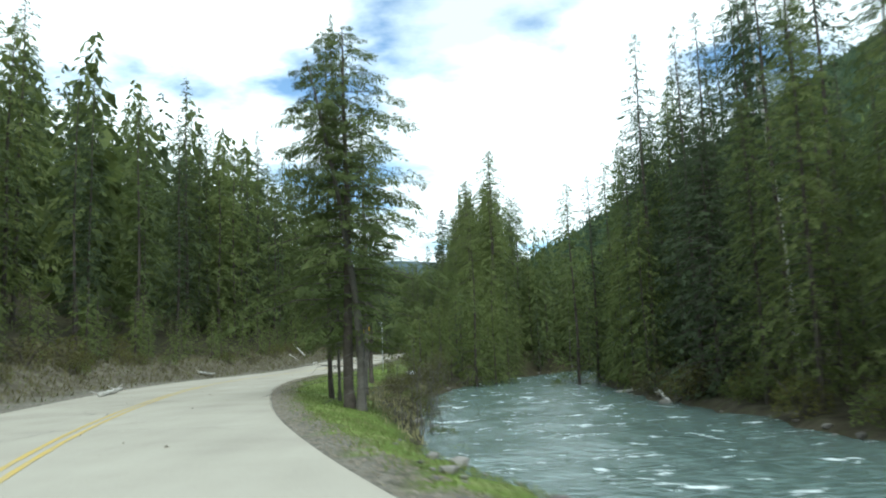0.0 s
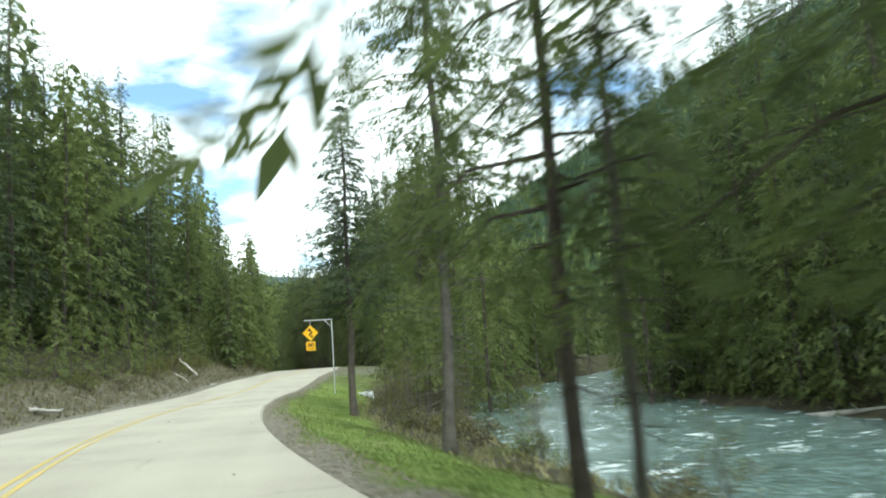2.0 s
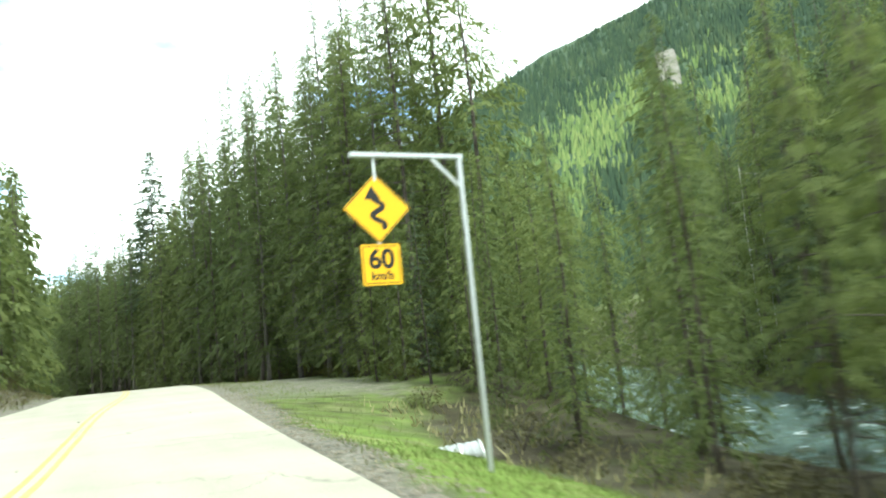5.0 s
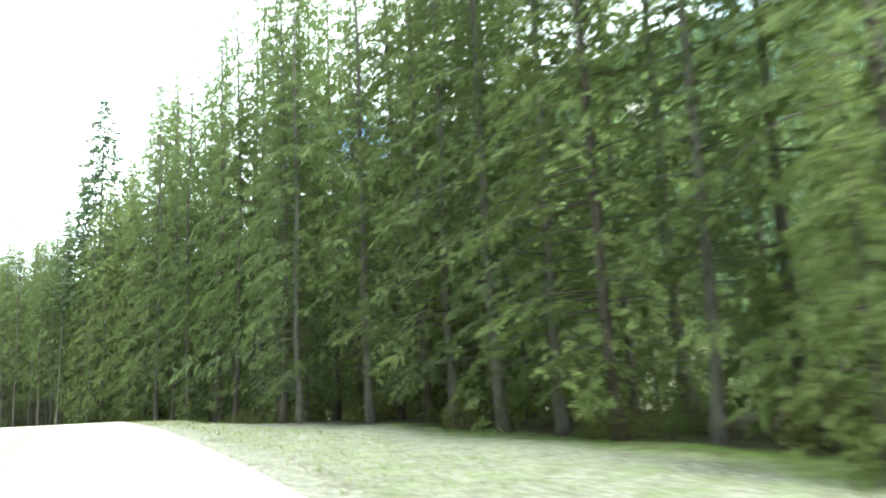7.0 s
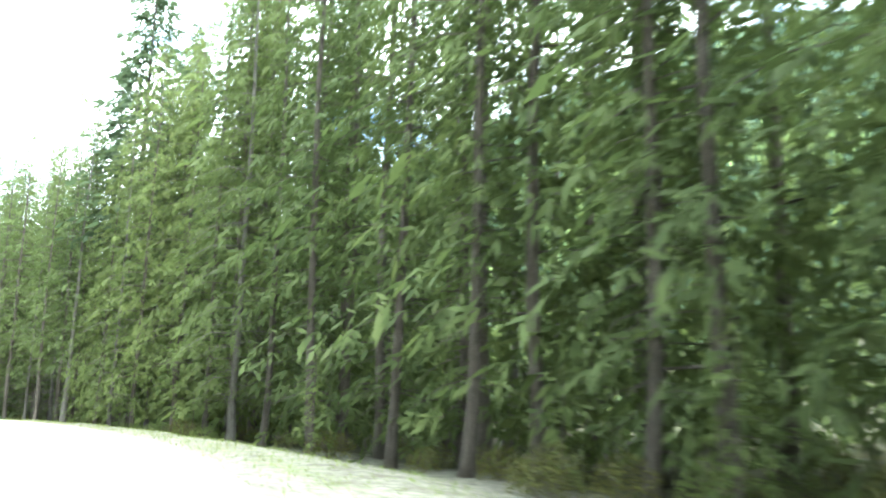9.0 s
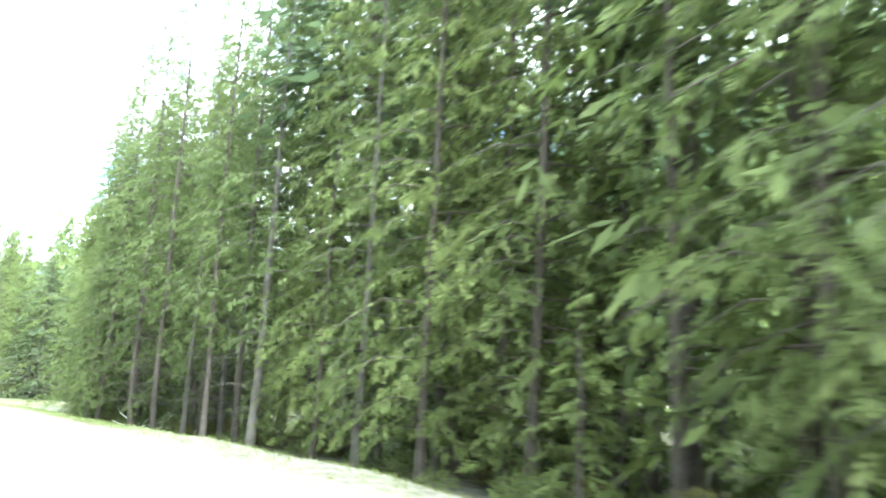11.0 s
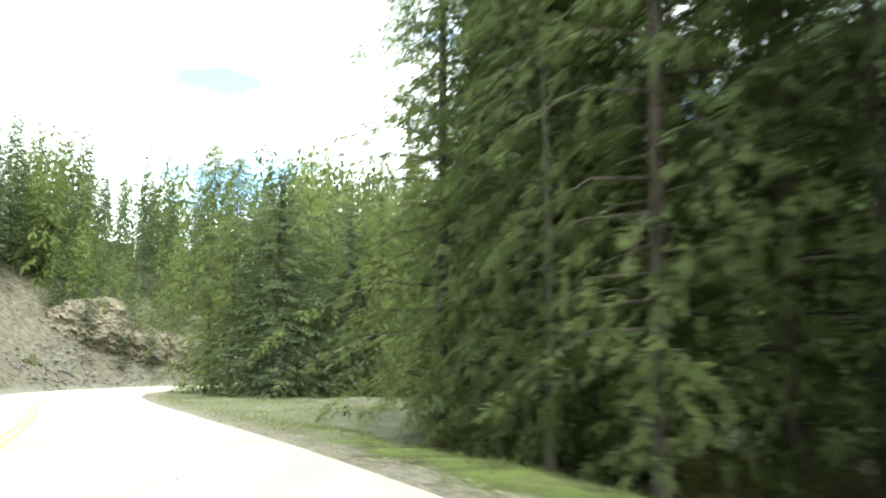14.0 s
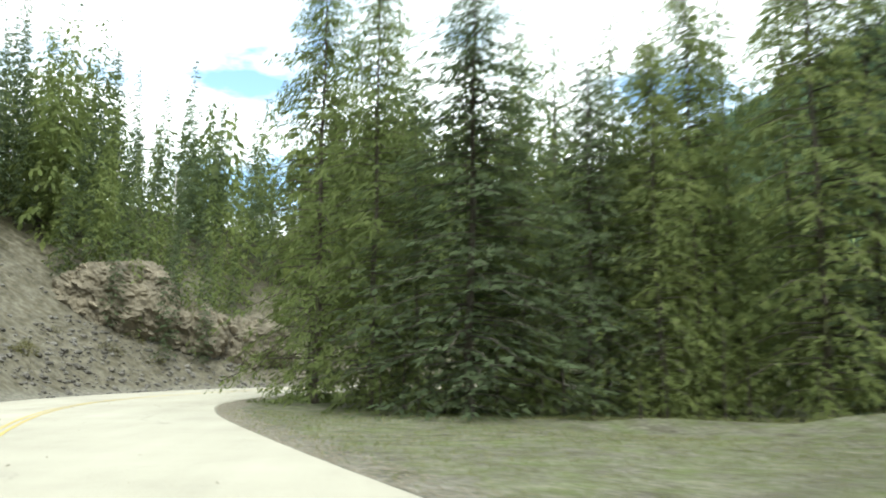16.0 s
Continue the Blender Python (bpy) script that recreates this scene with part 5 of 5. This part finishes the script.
# ---- culvert, logs, stones ----
def culvert(p, q, r):
    p, q = Vector(p), Vector(q)
    n, sides = 36, 20
    d = (q - p).normalized()
    a = d.cross(Vector((0, 0, 1))).normalized()
    b = a.cross(d)
    bm = bmesh.new()
    rings = []
    for k in range(n + 1):
        rr = r + 0.012 * math.sin(k * math.pi / 2)
        rings.append([bm.verts.new(p + (q - p) * k / n + rr * (a * math.cos(2 * math.pi * j / sides) + b * math.sin(2 * math.pi * j / sides))) for j in range(sides)])
    for k in range(n):
        for j in range(sides):
            bm.faces.new((rings[k][j], rings[k][(j + 1) % sides], rings[k + 1][(j + 1) % sides], rings[k + 1][j]))
    bmesh.ops.solidify(bm, geom=list(bm.faces), thickness=0.012)
    root = tagged(new("culvert_pipe"), "corrugated galvanised culvert pipe end sticking out of the bank", "pipe")
    part("pipe", bm, CULVERT, root)
    bm = bmesh.new()
    for k in range(2):
        c = q - d * (0.02 + 0.5 * k)
        ring_v, ring_f = tube([c - d * 0.02, c + d * 0.02], [r + 0.03, r + 0.03], 20)
        vs = [bm.verts.new(v) for v in ring_v]
        for f in ring_f[:-2]:
            bm.faces.new([vs[i] for i in f])
    part("collar", bm, CULVERT, root)


culvert((-4.9, 84.3, -0.35), (-3.5, 84.0, -0.27), 0.33)


def fallen_log(label, p, q, r, seed, stubs=3):
    g = np.random.default_rng(seed)
    p, q = np.array(p, float), np.array(q, float)
    ts = np.linspace(0, 1, 9)
    pts = p + (q - p) * ts[:, None] + np.cumsum(g.normal(0, 0.03, (9, 3)), 0)
    pieces = [tube(pts, r * (1 - 0.45 * ts) * g.uniform(0.92, 1.08, 9), 9)]
    root = tagged(new("fallen_log"), label, "log")
    v, f = joined(pieces)
    ob = new("stem", mesh_of("stem", v, f, DEADWOOD, smooth=True))
    ob.parent = root
    for k in range(stubs):
        c = pts[g.integers(1, 8)]
        w = g.normal(0, 1, 3)
        w[2] = abs(w[2])
        w /= np.linalg.norm(w)
        v, f = tube([c, c + w * 0.3, c + w * 0.55 + (0.05, 0, 0.05)], [r * 0.3, r * 0.2, 0.01], 5)
        ob = new("branch_stub", mesh_of("branch_stub", v, f, DEADWOOD, smooth=True))
        ob.parent = root


def on_ground(x, y, up=0.0):
    return (x, y, float(ground_height(x, y)[0]) + up)


fallen_log("bleached log leaning down the dirt bank beside the road", (-18.75, 96.2, 3.62), (-16.8, 93.6, 2.1), 0.11, 1, 1)
fallen_log("short bleached log lying at the road's edge", on_ground(-15.7, 92.3, 0.08), on_ground(-15.2, 92.6, 0.1), 0.10, 2, 0)
fallen_log("thin broken pole lying on the dirt bank", on_ground(-18.5, 92.2, 0.2), on_ground(-17.4, 92.4, 0.25), 0.06, 7, 1)
fallen_log("thin pale log lying on the brushy bank", on_ground(-19.6, 62.0, 0.25), on_ground(-19.2, 64.6, 0.3), 0.10, 3, 2)
fallen_log("broken grey log on the brushy bank", on_ground(-14.5, 33.0, 0.12), on_ground(-15.3, 37.0, 0.25), 0.12, 4, 3)
fallen_log("long driftwood log on the river's far gravel bar", on_ground(11.6, 56.0, 0.18), on_ground(14.2, 49.8, 0.2), 0.17, 5, 4)
fallen_log("weathered driftwood log at the water's edge", on_ground(11.9, 43.0, 0.15), on_ground(12.6, 48.0, 0.2), 0.13, 6, 2)


for k, (n, lat, dx, dy, dz, r) in enumerate(((197.0, 8.4, 1.9, 0.5, 0.45, 0.04), (197.6, 8.7, -1.2, 1.5, 0.75, 0.035), (198.4, 8.2, 1.6, -0.9, 0.6, 0.04), (199.2, 8.8, -1.3, 0.4, 0.35, 0.045), (196.2, 8.9, 0.8, 1.7, 0.9, 0.03), (195.2, 8.6, 1.4, 1.1, 0.5, 0.035))):
    x, y = along_road(n, lat)
    fallen_log("thin bleached branch in a heap at the edge of the wood", on_ground(x, y, 0.05), on_ground(x + dx, y + dy, dz), r, 20 + k, 2)


def stone_mesh(name, seed, mat, rough=0.35):
    g = np.random.default_rng(seed)
    bm = bmesh.new()
    bmesh.ops.create_icosphere(bm, subdivisions=2, radius=1.0)
    cuts = [Vector(g.normal(0, 1, 3)).normalized() for _ in range(9)]
    lim = g.uniform(0.55, 0.95, 9)
    for v in bm.verts:
        for c, l in zip(cuts, lim):
            over = v.co.dot(c) - l
            if over > 0:
                v.co -= c * over
        v.co *= 1 + rough * 0.12 * noise.noise(v.co * 2.5 + Vector((seed, 0, 0)))
        v.co.z *= 0.72
    me = bpy.data.meshes.new(name)
    bm.to_mesh(me)
    bm.free()
    me.materials.append(mat)
    return me


BOULDERS = [stone_mesh("boulder", k, SCREE) for k in range(5)]
g = np.random.default_rng(3)


def boulder(x, y, size, label, up=0.15):
    ob = new("boulder", BOULDERS[int(g.integers(5))])
    ob.matrix_basis = pose(x, y, float(ground_height(x, y)[0]) + up * size, g.uniform(-15, 15), g.uniform(-15, 15), g.uniform(0, 360)) @ Matrix.Diagonal((size, size * g.uniform(0.7, 1.1), size * g.uniform(0.7, 1), 1))
    return tagged(ob, label, "boulder", group="stones of the river bank")


for k in range(46):
    i = int(g.integers(24, 105))
    side_ = 1 if k % 3 else -1
    off = RIVER_LINE[i, 2] + g.uniform(-0.9, 0.9)
    boulder(RIVER_LINE[i, 0] + rdir[i, 1] * off * side_, RIVER_LINE[i, 1] - rdir[i, 0] * off * side_, g.uniform(0.15, 0.45), "grey rounded boulder at the river's edge", 0.3)

# ---- the rock cut beyond the bend ----
BLOCKS = [stone_mesh("block", 50 + k, ROCK, 1.2) for k in range(6)]


def outcrop(x, y, sx, sy, sz, turn, seed, blocks, fine):
    """A rock face: a core split along its beds into ledges, with loose blocks standing out of it."""
    gg = np.random.default_rng(seed)
    root = tagged(new("rock_outcrop"), "fractured brown rock face above the road", "rock")
    root.matrix_basis = pose(x, y, float(ground_height(x, y)[0]) + 0.5, 0, 0, turn)
    beds = pose(seed * 7.0, 0, 0, 12, 34, 20).inverted()
    bm = bmesh.new()
    bmesh.ops.create_icosphere(bm, subdivisions=fine, radius=1.0)
    for v in bm.verts:
        d = v.co.normalized()
        c = Vector([math.copysign(abs(e) ** 0.8, e) for e in v.co])
        q = Vector((c.x * sx, c.y * sy, c.z * sz))
        b = beds @ q
        push = 0.22 * noise.noise(q * 0.4 + Vector((seed * 5.0, 0, 0))) * 2
        for size, depth in ((1.7, 0.26), (0.8, 0.20), (0.4, 0.10)):
            cell = noise.voronoi(Vector((b.x / size, b.y / size, b.z / size * 1.9)))[1][0]
            way = Vector((noise.noise(cell * 3.1), noise.noise(cell * 3.1 + Vector((9, 0, 0))), noise.noise(cell * 3.1 + Vector((0, 9, 0)))))
            near = Vector((b.x / size, b.y / size, b.z / size * 1.9)) - cell
            push += depth * (1.6 * noise.noise(cell * 2.3 + Vector((0, 0, 4))) + 1.3 * near.dot(way))
        v.co = q + d * push
    part("core", bm, ROCK, root)
    for _ in range(blocks):
        d = gg.normal(0, 1, 3)
        d /= np.linalg.norm(d)
        if d[2] < -0.1 or d[1] > 0.55:
            continue
        s = 0.09 * (3.5 ** gg.random())
        c = np.sign(d) * np.abs(d) ** 0.8
        ob = new("block", BLOCKS[int(gg.integers(6))])
        ob.parent = root
        ob.matrix_basis = pose(c[0] * sx * 0.99, c[1] * sy * 0.99, c[2] * sz * 0.99, gg.normal(12, 14), 34 + gg.normal(0, 14), 20 + gg.normal(0, 25)) @ Matrix.Diagonal((s * 1.5, s * 1.2, s * 0.6, 1))


outcrop(-39.8, 279.0, 4.2, 3.2, 2.9, 30, 1, 170, 6)
outcrop(-35.2, 281.6, 2.8, 2.4, 2.0, 50, 2, 70, 5)
outcrop(-31.4, 284.6, 3.4, 2.4, 2.2, 45, 3, 60, 5)

def scatter_stones(name, label, xs, ys, n, accept, size, seed):
    gg = np.random.default_rng(seed)
    base = [np.array([v.co for v in m_.vertices]) for m_ in STONES]
    fcs = [np.array([p.vertices[:] for p in m_.polygons]) for m_ in STONES]
    x, y = gg.uniform(*xs, n), gg.uniform(*ys, n)
    lat, st, _ = road_place(x, y)
    ok = accept(x, y, lat, st)
    x, y = x[ok], y[ok]
    z = ground_height(x, y)
    verts, tris = [], []
    count = 0
    for k in range(len(x)):
        b, f = base[k % 3], fcs[k % 3]
        s = size[0] * (size[1] / size[0]) ** (gg.random() ** 2.6)
        a = gg.uniform(0, 6.283)
        c, d = math.cos(a), math.sin(a)
        v = b * s
        verts.append(np.stack([v[:, 0] * c - v[:, 1] * d + x[k], v[:, 0] * d + v[:, 1] * c + y[k], v[:, 2] + z[k] + 0.2 * s], 1))
        tris.append(f + count)
        count += len(b)
    me = bpy.data.meshes.new(name)
    me.from_pydata(np.concatenate(verts).tolist(), [], np.concatenate(tris).tolist())
    me.materials.append(SCREE)
    tagged(new(name, me), label, "stones", kind="stuff")


def low_stone(seed):
    gg = np.random.default_rng(seed)
    bm = bmesh.new()
    bmesh.ops.create_icosphere(bm, subdivisions=1, radius=1.0)
    for v in bm.verts:
        v.co *= gg.uniform(0.6, 1.05)
        v.co.z *= 0.65
    me = bpy.data.meshes.new("stone")
    bm.to_mesh(me)
    bm.free()
    return me


STONES = [low_stone(k) for k in range(3)]
scatter_stones("talus", "angular broken stones at the foot of the rock face", (-42, -28), (262, 282), 3600, lambda x, y, lat, n: (lat < LEFT_EDGE - 0.5) & (lat > LEFT_EDGE - 7.5), (0.05, 0.30), 9)
scatter_stones("scree_stones", "loose grey stones covering the slope", (-62, -22), (228, 292), 9000, lambda x, y, lat, n: (lat < LEFT_EDGE - 0.6) & (lat > -21) & (n > 234) & (n < 286) & (lumps(x, y, 1.9, 0.8) + lumps(x, y, 5.0, 2.4) > -0.1 + 0.05 * (LEFT_EDGE - lat)), (0.03, 0.2), 4)
scatter_stones("bank_stones", "small stones along the river's edge", (-4, 20), (0, 110), 2600, lambda x, y, lat, n: np.abs(np.hypot(x - RIVER_LINE[nearest(x, y, RIVER_LINE), 0], y - RIVER_LINE[nearest(x, y, RIVER_LINE), 1]) - RIVER_LINE[nearest(x, y, RIVER_LINE), 2]) < 1.3, (0.06, 0.3), 5)

def shoulder_gravel(n, north, seed):
    """Loose pebbles on the shoulders, and a few strayed onto the asphalt."""
    gg = np.random.default_rng(seed)
    line_n = gg.uniform(*north, n)
    i = np.searchsorted(ROAD_LINE[:, 1], line_n).clip(0, len(ROAD_LINE) - 1)
    lat = np.where(gg.random(n) < 0.8, right_edge(line_n) + 0.1 + 0.9 * gg.random(n) ** 1.4, LEFT_EDGE - 0.1 - 1.1 * gg.random(n))
    stray = gg.random(n) < 0.012
    lat[stray] = gg.uniform(LEFT_EDGE, 2.0, stray.sum())
    u = gg.random(n)
    x, y = ROAD_LINE[i, 0] + ROAD_RIGHT[i, 0] * lat + ROAD_DIR[i, 0] * u, ROAD_LINE[i, 1] + ROAD_RIGHT[i, 1] * lat + ROAD_DIR[i, 1] * u
    z = np.where(stray, ROAD_LINE[i, 2], ground_height(x, y))
    s = 0.012 * 4.0 ** gg.random(n) ** 1.5
    c = np.stack([x, y, z + 0.3 * s], 1)
    ax = [np.stack([np.cos(a), np.sin(a), 0 * a], 1) * (s * gg.uniform(0.7, 1.4, n))[:, None] for a in (gg.uniform(0, 1.5, n), gg.uniform(1.6, 3.1, n))]
    up = np.stack([0 * s, 0 * s, s * gg.uniform(0.5, 0.9, n)], 1)
    ring = [c + ax[0], c + ax[1], c - ax[0], c - ax[1]]
    tri = np.stack([np.stack([ring[k], ring[(k + 1) % 4], c + up], 1) for k in range(4)], 1).reshape(-1, 3, 3)
    tagged(new("shoulder_gravel", pieces_mesh("shoulder_gravel", tri, GRAVEL)), "loose tan pebbles along the road's shoulder", "gravel", kind="stuff")


shoulder_gravel(11000, (-4, 100), 14)
shoulder_gravel(9000, (192, 262), 15)

# ---- dead standing trunks ----
def snag(x, y, h, r, lean=0.0):
    gg = np.random.default_rng(int(abs(x * 10)))
    hs = np.linspace(0, 1, 8)
    pts = np.stack([lean * h * hs**1.5, gg.normal(0, 0.05, 8) * hs, h * hs], 1)
    root = tagged(new("dead_tree"), "bare pale tree trunk standing among conifers", "tree")
    root.matrix_basis = pose(x, y, float(ground_height(x, y)[0]) - 0.2)
    v, f = tube(pts, r * (1 - 0.75 * hs), 7)
    new("trunk", mesh_of("trunk", v, f, DEADWOOD, smooth=True)).parent = root
    for k in range(7):
        c = pts[3] + (pts[7] - pts[3]) * gg.random()
        a = gg.uniform(0, 6.283)
        v, f = tube([c, c + (math.cos(a) * 0.7, math.sin(a) * 0.7, -0.1)], [0.03, 0.008], 4)
        new("branch_stub", mesh_of("branch_stub", v, f, DEADWOOD)).parent = root


for x, y, h, r, lean in ((-43.6, 309.5, 24 - float(ground_height(-43.6, 309.5)[0]), 0.2, 0.0), (-56, 322, 17, 0.2, 0.01), (-47, 300, 9, 0.15, 0.02), (19.5, 44.0, 24, 0.22, -0.05), (22, 38.5, 17, 0.2, 0.08), (24, 62, 15, 0.18, 0.05)):
    snag(x, y, h, r, lean)


for k in range(9):
    snag(25 + 2.1 * k + g.uniform(-1, 1), 108 - 0.4 * k + g.uniform(-5, 5), g.uniform(13, 18), 0.08, g.uniform(-0.02, 0.03))


# ---- brush, ferns and grass ----
def clump(seed, n, r, h, size, mat, name):
    """A leafy bush: many small leaves round a few bent stems."""
    gg = np.random.default_rng(seed)
    a, rr = gg.uniform(0, 6.283, n), r * np.sqrt(gg.random(n))
    z = h * gg.random(n) ** 0.7 * (1 - 0.45 * (rr / r) ** 2)
    p = np.stack([rr * np.cos(a), rr * np.sin(a), z], 1)
    d = gg.normal(0, 1, (n, 3)) + (0, 0, 0.3)
    d /= np.linalg.norm(d, axis=1)[:, None]
    s = np.cross(d, gg.normal(0, 1, (n, 3)))
    s /= np.linalg.norm(s, axis=1)[:, None]
    ln = (size * gg.uniform(0.6, 1.4, n))[:, None]
    leaves = np.stack([p - s * ln * 0.3, p + d * ln, p + s * ln * 0.3], 1)
    pieces = []
    for k in range(9):
        b = gg.uniform(0, 6.283)
        tip = np.array([math.cos(b) * r * 0.8, math.sin(b) * r * 0.8, h * gg.uniform(0.6, 1.0)])
        pieces.append(tube([(0, 0, -0.1), tip * (0.45, 0.45, 0.6), tip], [0.02, 0.013, 0.004], 4))
    v, f = joined(pieces)
    return mesh_of(name + "_stems", v, f, BARK), pieces_mesh(name + "_leaves", leaves, mat)


SHRUBS = [clump(41, 800, 0.9, 1.3, 0.085, SHRUB, "shrub"), clump(42, 700, 0.8, 1.0, 0.08, CEDAR_LIGHT, "shrub_green"), clump(43, 420, 0.9, 1.1, 0.10, TWIG, "shrub_dry")]
SHRUB_LABELS = ("olive leafy shrub at the edge of the wood", "low bright green bush on the bank", "dry brown brush on the dirt bank")


def shrub(x, y, k, s):
    root = tagged(new("shrub"), SHRUB_LABELS[k], "shrub", group="bushes along the road")
    root.matrix_basis = pose(x, y, float(ground_height(x, y)[0]) - 0.05, 0, 0, g.uniform(0, 360)) @ Matrix.Diagonal((s, s, s * g.uniform(0.8, 1.2), 1))
    for name, me in zip(("stem", "foliage"), SHRUBS[k]):
        new(name, me).parent = root


for k in range(80):
    n = g.uniform(20, 235)
    shrub(*along_road(n, LEFT_EDGE - g.uniform(2.6, 5.5)), int(g.choice([0, 1, 2], p=[0.3, 0.25, 0.45])), g.uniform(0.6, 1.3))
for k in range(46):
    n = g.uniform(14, 92)
    shrub(*along_road(n, g.uniform(7.4, 10.5)), int(g.choice([0, 1, 2], p=[0.2, 0.2, 0.6])), g.uniform(0.4, 0.85))
for k in range(125):
    n = g.uniform(100, 214)
    shrub(*along_road(n, (10.4 - 2.3 * float(ramp01(n, 124, 142))) + g.uniform(0, 4)), int(g.choice([0, 1])), g.uniform(0.5, 1.0))
for k in range(50):
    i = int(g.integers(60, 108))
    off = RIVER_LINE[i, 2] + g.uniform(1.0, 2.6)
    shrub(RIVER_LINE[i, 0] + rdir[i, 1] * off, RIVER_LINE[i, 1] - rdir[i, 0] * off, int(g.choice([0, 1, 2])), g.uniform(0.9, 1.7))
for k in range(46):
    x, y = -44 + g.uniform(-11, 11), 258 + g.uniform(-18, 20)
    lat = float(road_place(x, y)[0][0])
    if -21 < lat < LEFT_EDGE - 1.2:
        shrub(x, y, int(g.choice([0, 2])), g.uniform(0.35, 0.9))


# ---- thin alders on the river bank ----
def alder_meshes(seed):
    """Several thin upright stems with sparse twigs and small leaves."""
    gg = np.random.default_rng(seed)
    stems, leaves = [], []
    for k in range(6):
        a, h = gg.uniform(0, 6.283), gg.uniform(2.4, 5.0)
        lean = np.array([math.cos(a), math.sin(a), 0]) * gg.uniform(0.2, 0.9)
        foot = np.array([*gg.normal(0, 0.35, 2), -0.1])
        line = [foot + lean * u**1.4 + (0, 0, h * u) + np.array([*gg.normal(0, 0.04, 2), 0]) for u in np.linspace(0, 1, 6)]
        stems.append(tube(line, 0.028 * (1 - 0.8 * np.linspace(0, 1, 6)), 5))
        for _ in range(11):
            c = line[int(gg.integers(1, 5))] + (0, 0, gg.uniform(0, 0.5))
            b = gg.uniform(0, 6.283)
            tip = c + np.array([math.cos(b), math.sin(b), gg.uniform(0.2, 0.9)]) * gg.uniform(0.35, 0.9)
            stems.append(tube([c, (c + tip) / 2 + (0, 0, -0.04), tip], [0.009, 0.006, 0.002], 3))
            for _ in range(13):
                p = c + (tip - c) * gg.uniform(0.35, 1.1) + gg.normal(0, 0.09, 3)
                e, f = gg.normal(0, 1, 3), gg.normal(0, 1, 3)
                e *= 0.07 / np.linalg.norm(e)
                f *= 0.035 / np.linalg.norm(f)
                leaves.append([p - f, p + e, p + f])
    v, f = joined(stems)
    return mesh_of("alder_stems", v, f, BARK_PALE), pieces_mesh("alder_leaves", np.array(leaves), SHRUB)


ALDERS = [alder_meshes(71), alder_meshes(72)]
for k in range(24):
    n = g.uniform(60, 80) if k < 17 else g.uniform(26, 60)
    x, y = along_road(n, g.uniform(7.6, 11.5))
    if river_gap(x, y) < -0.5:
        continue
    root = tagged(new("alder_tree"), "thin leaning alder stems with sparse olive leaves on the river bank", "tree", group="alders on the river bank")
    root.matrix_basis = pose(x, y, float(ground_height(x, y)[0]), 0, 0, g.uniform(0, 360)) @ Matrix.Scale(g.uniform(0.5, 0.95), 4)
    for name, me in zip(("stem", "foliage"), ALDERS[k % 2]):
        new(name, me).parent = root


def tufts(name, label, n, north, lat_lo, lat_hi, h, mat, seed, keep=None):
    """Countless blades on the ground beside the road."""
    gg = np.random.default_rng(seed)
    line_n = gg.uniform(*north, n)
    i = np.searchsorted(ROAD_LINE[:, 1], line_n).clip(0, len(ROAD_LINE) - 1)
    lo = np.broadcast_to(lat_lo(line_n) if callable(lat_lo) else lat_lo, n)
    hi = np.broadcast_to(lat_hi(line_n) if callable(lat_hi) else lat_hi, n)
    lat = lo + (hi - lo) * gg.random(n)
    x = ROAD_LINE[i, 0] + ROAD_RIGHT[i, 0] * lat + gg.uniform(-0.5, 0.5, n)
    y = ROAD_LINE[i, 1] + ROAD_RIGHT[i, 1] * lat + gg.uniform(-0.5, 0.5, n)
    z = ground_height(x, y)
    p = np.stack([x, y, z - 0.02], 1)
    tip = p + np.stack([gg.normal(0, 0.4, n), gg.normal(0, 0.4, n), np.ones(n)], 1) * (h * gg.uniform(0.4, 1.5, n))[:, None]
    a = gg.uniform(0, 3.14159, n)
    w = np.stack([np.cos(a), np.sin(a), 0 * a], 1) * (h * 0.16)
    tagged(new(name, pieces_mesh(name, np.stack([p - w, p + w, tip], 1), mat)), label, "grass" if "grass" in name else "brush", kind="stuff")


tufts("verge_grass", "short green grass on the road's verge", 29000, (-4, 82), lambda n: right_edge(n) + 0.8, lambda n: right_edge(n) + 4.6, 0.085, GRASS, 61)
tufts("verge_grass", "thin pale grass along the edge of the wood", 9000, (82, 225), lambda n: right_edge(n) + 0.8, lambda n: right_edge(n) + 4.0, 0.09, GRASS, 62)
tufts("clearing_grass", "short pale grass of the clearing", 15000, (214, 250), lambda n: right_edge(n) + 0.6, 22.0, 0.08, GRASS, 63)
tufts("clearing_grass", "dry straw-coloured grass of the clearing", 24000, (214, 250), lambda n: right_edge(n) + 0.4, 22.0, 0.08, DRY_GRASS, 66)
tufts("verge_grass", "dry grass along the gravel shoulder", 7000, (-4, 222), lambda n: right_edge(n) + 0.5, lambda n: right_edge(n) + 1.6, 0.07, DRY_GRASS, 67)
tufts("bank_brush", "dry brush and weeds on the dirt bank", 19000, (10, 240), LEFT_EDGE - 6.0, LEFT_EDGE - 1.2, 0.24, TWIG, 64)
tufts("bank_grass", "sparse green weeds on the dirt bank", 7000, (10, 240), LEFT_EDGE - 5.0, LEFT_EDGE - 0.9, 0.14, GRASS, 68)
tufts("river_brush", "dry weeds between verge and river", 3200, (0, 92), lambda n: right_edge(n) + 4.2, lambda n: right_edge(n) + 8.5, 0.26, DRY_GRASS, 65)
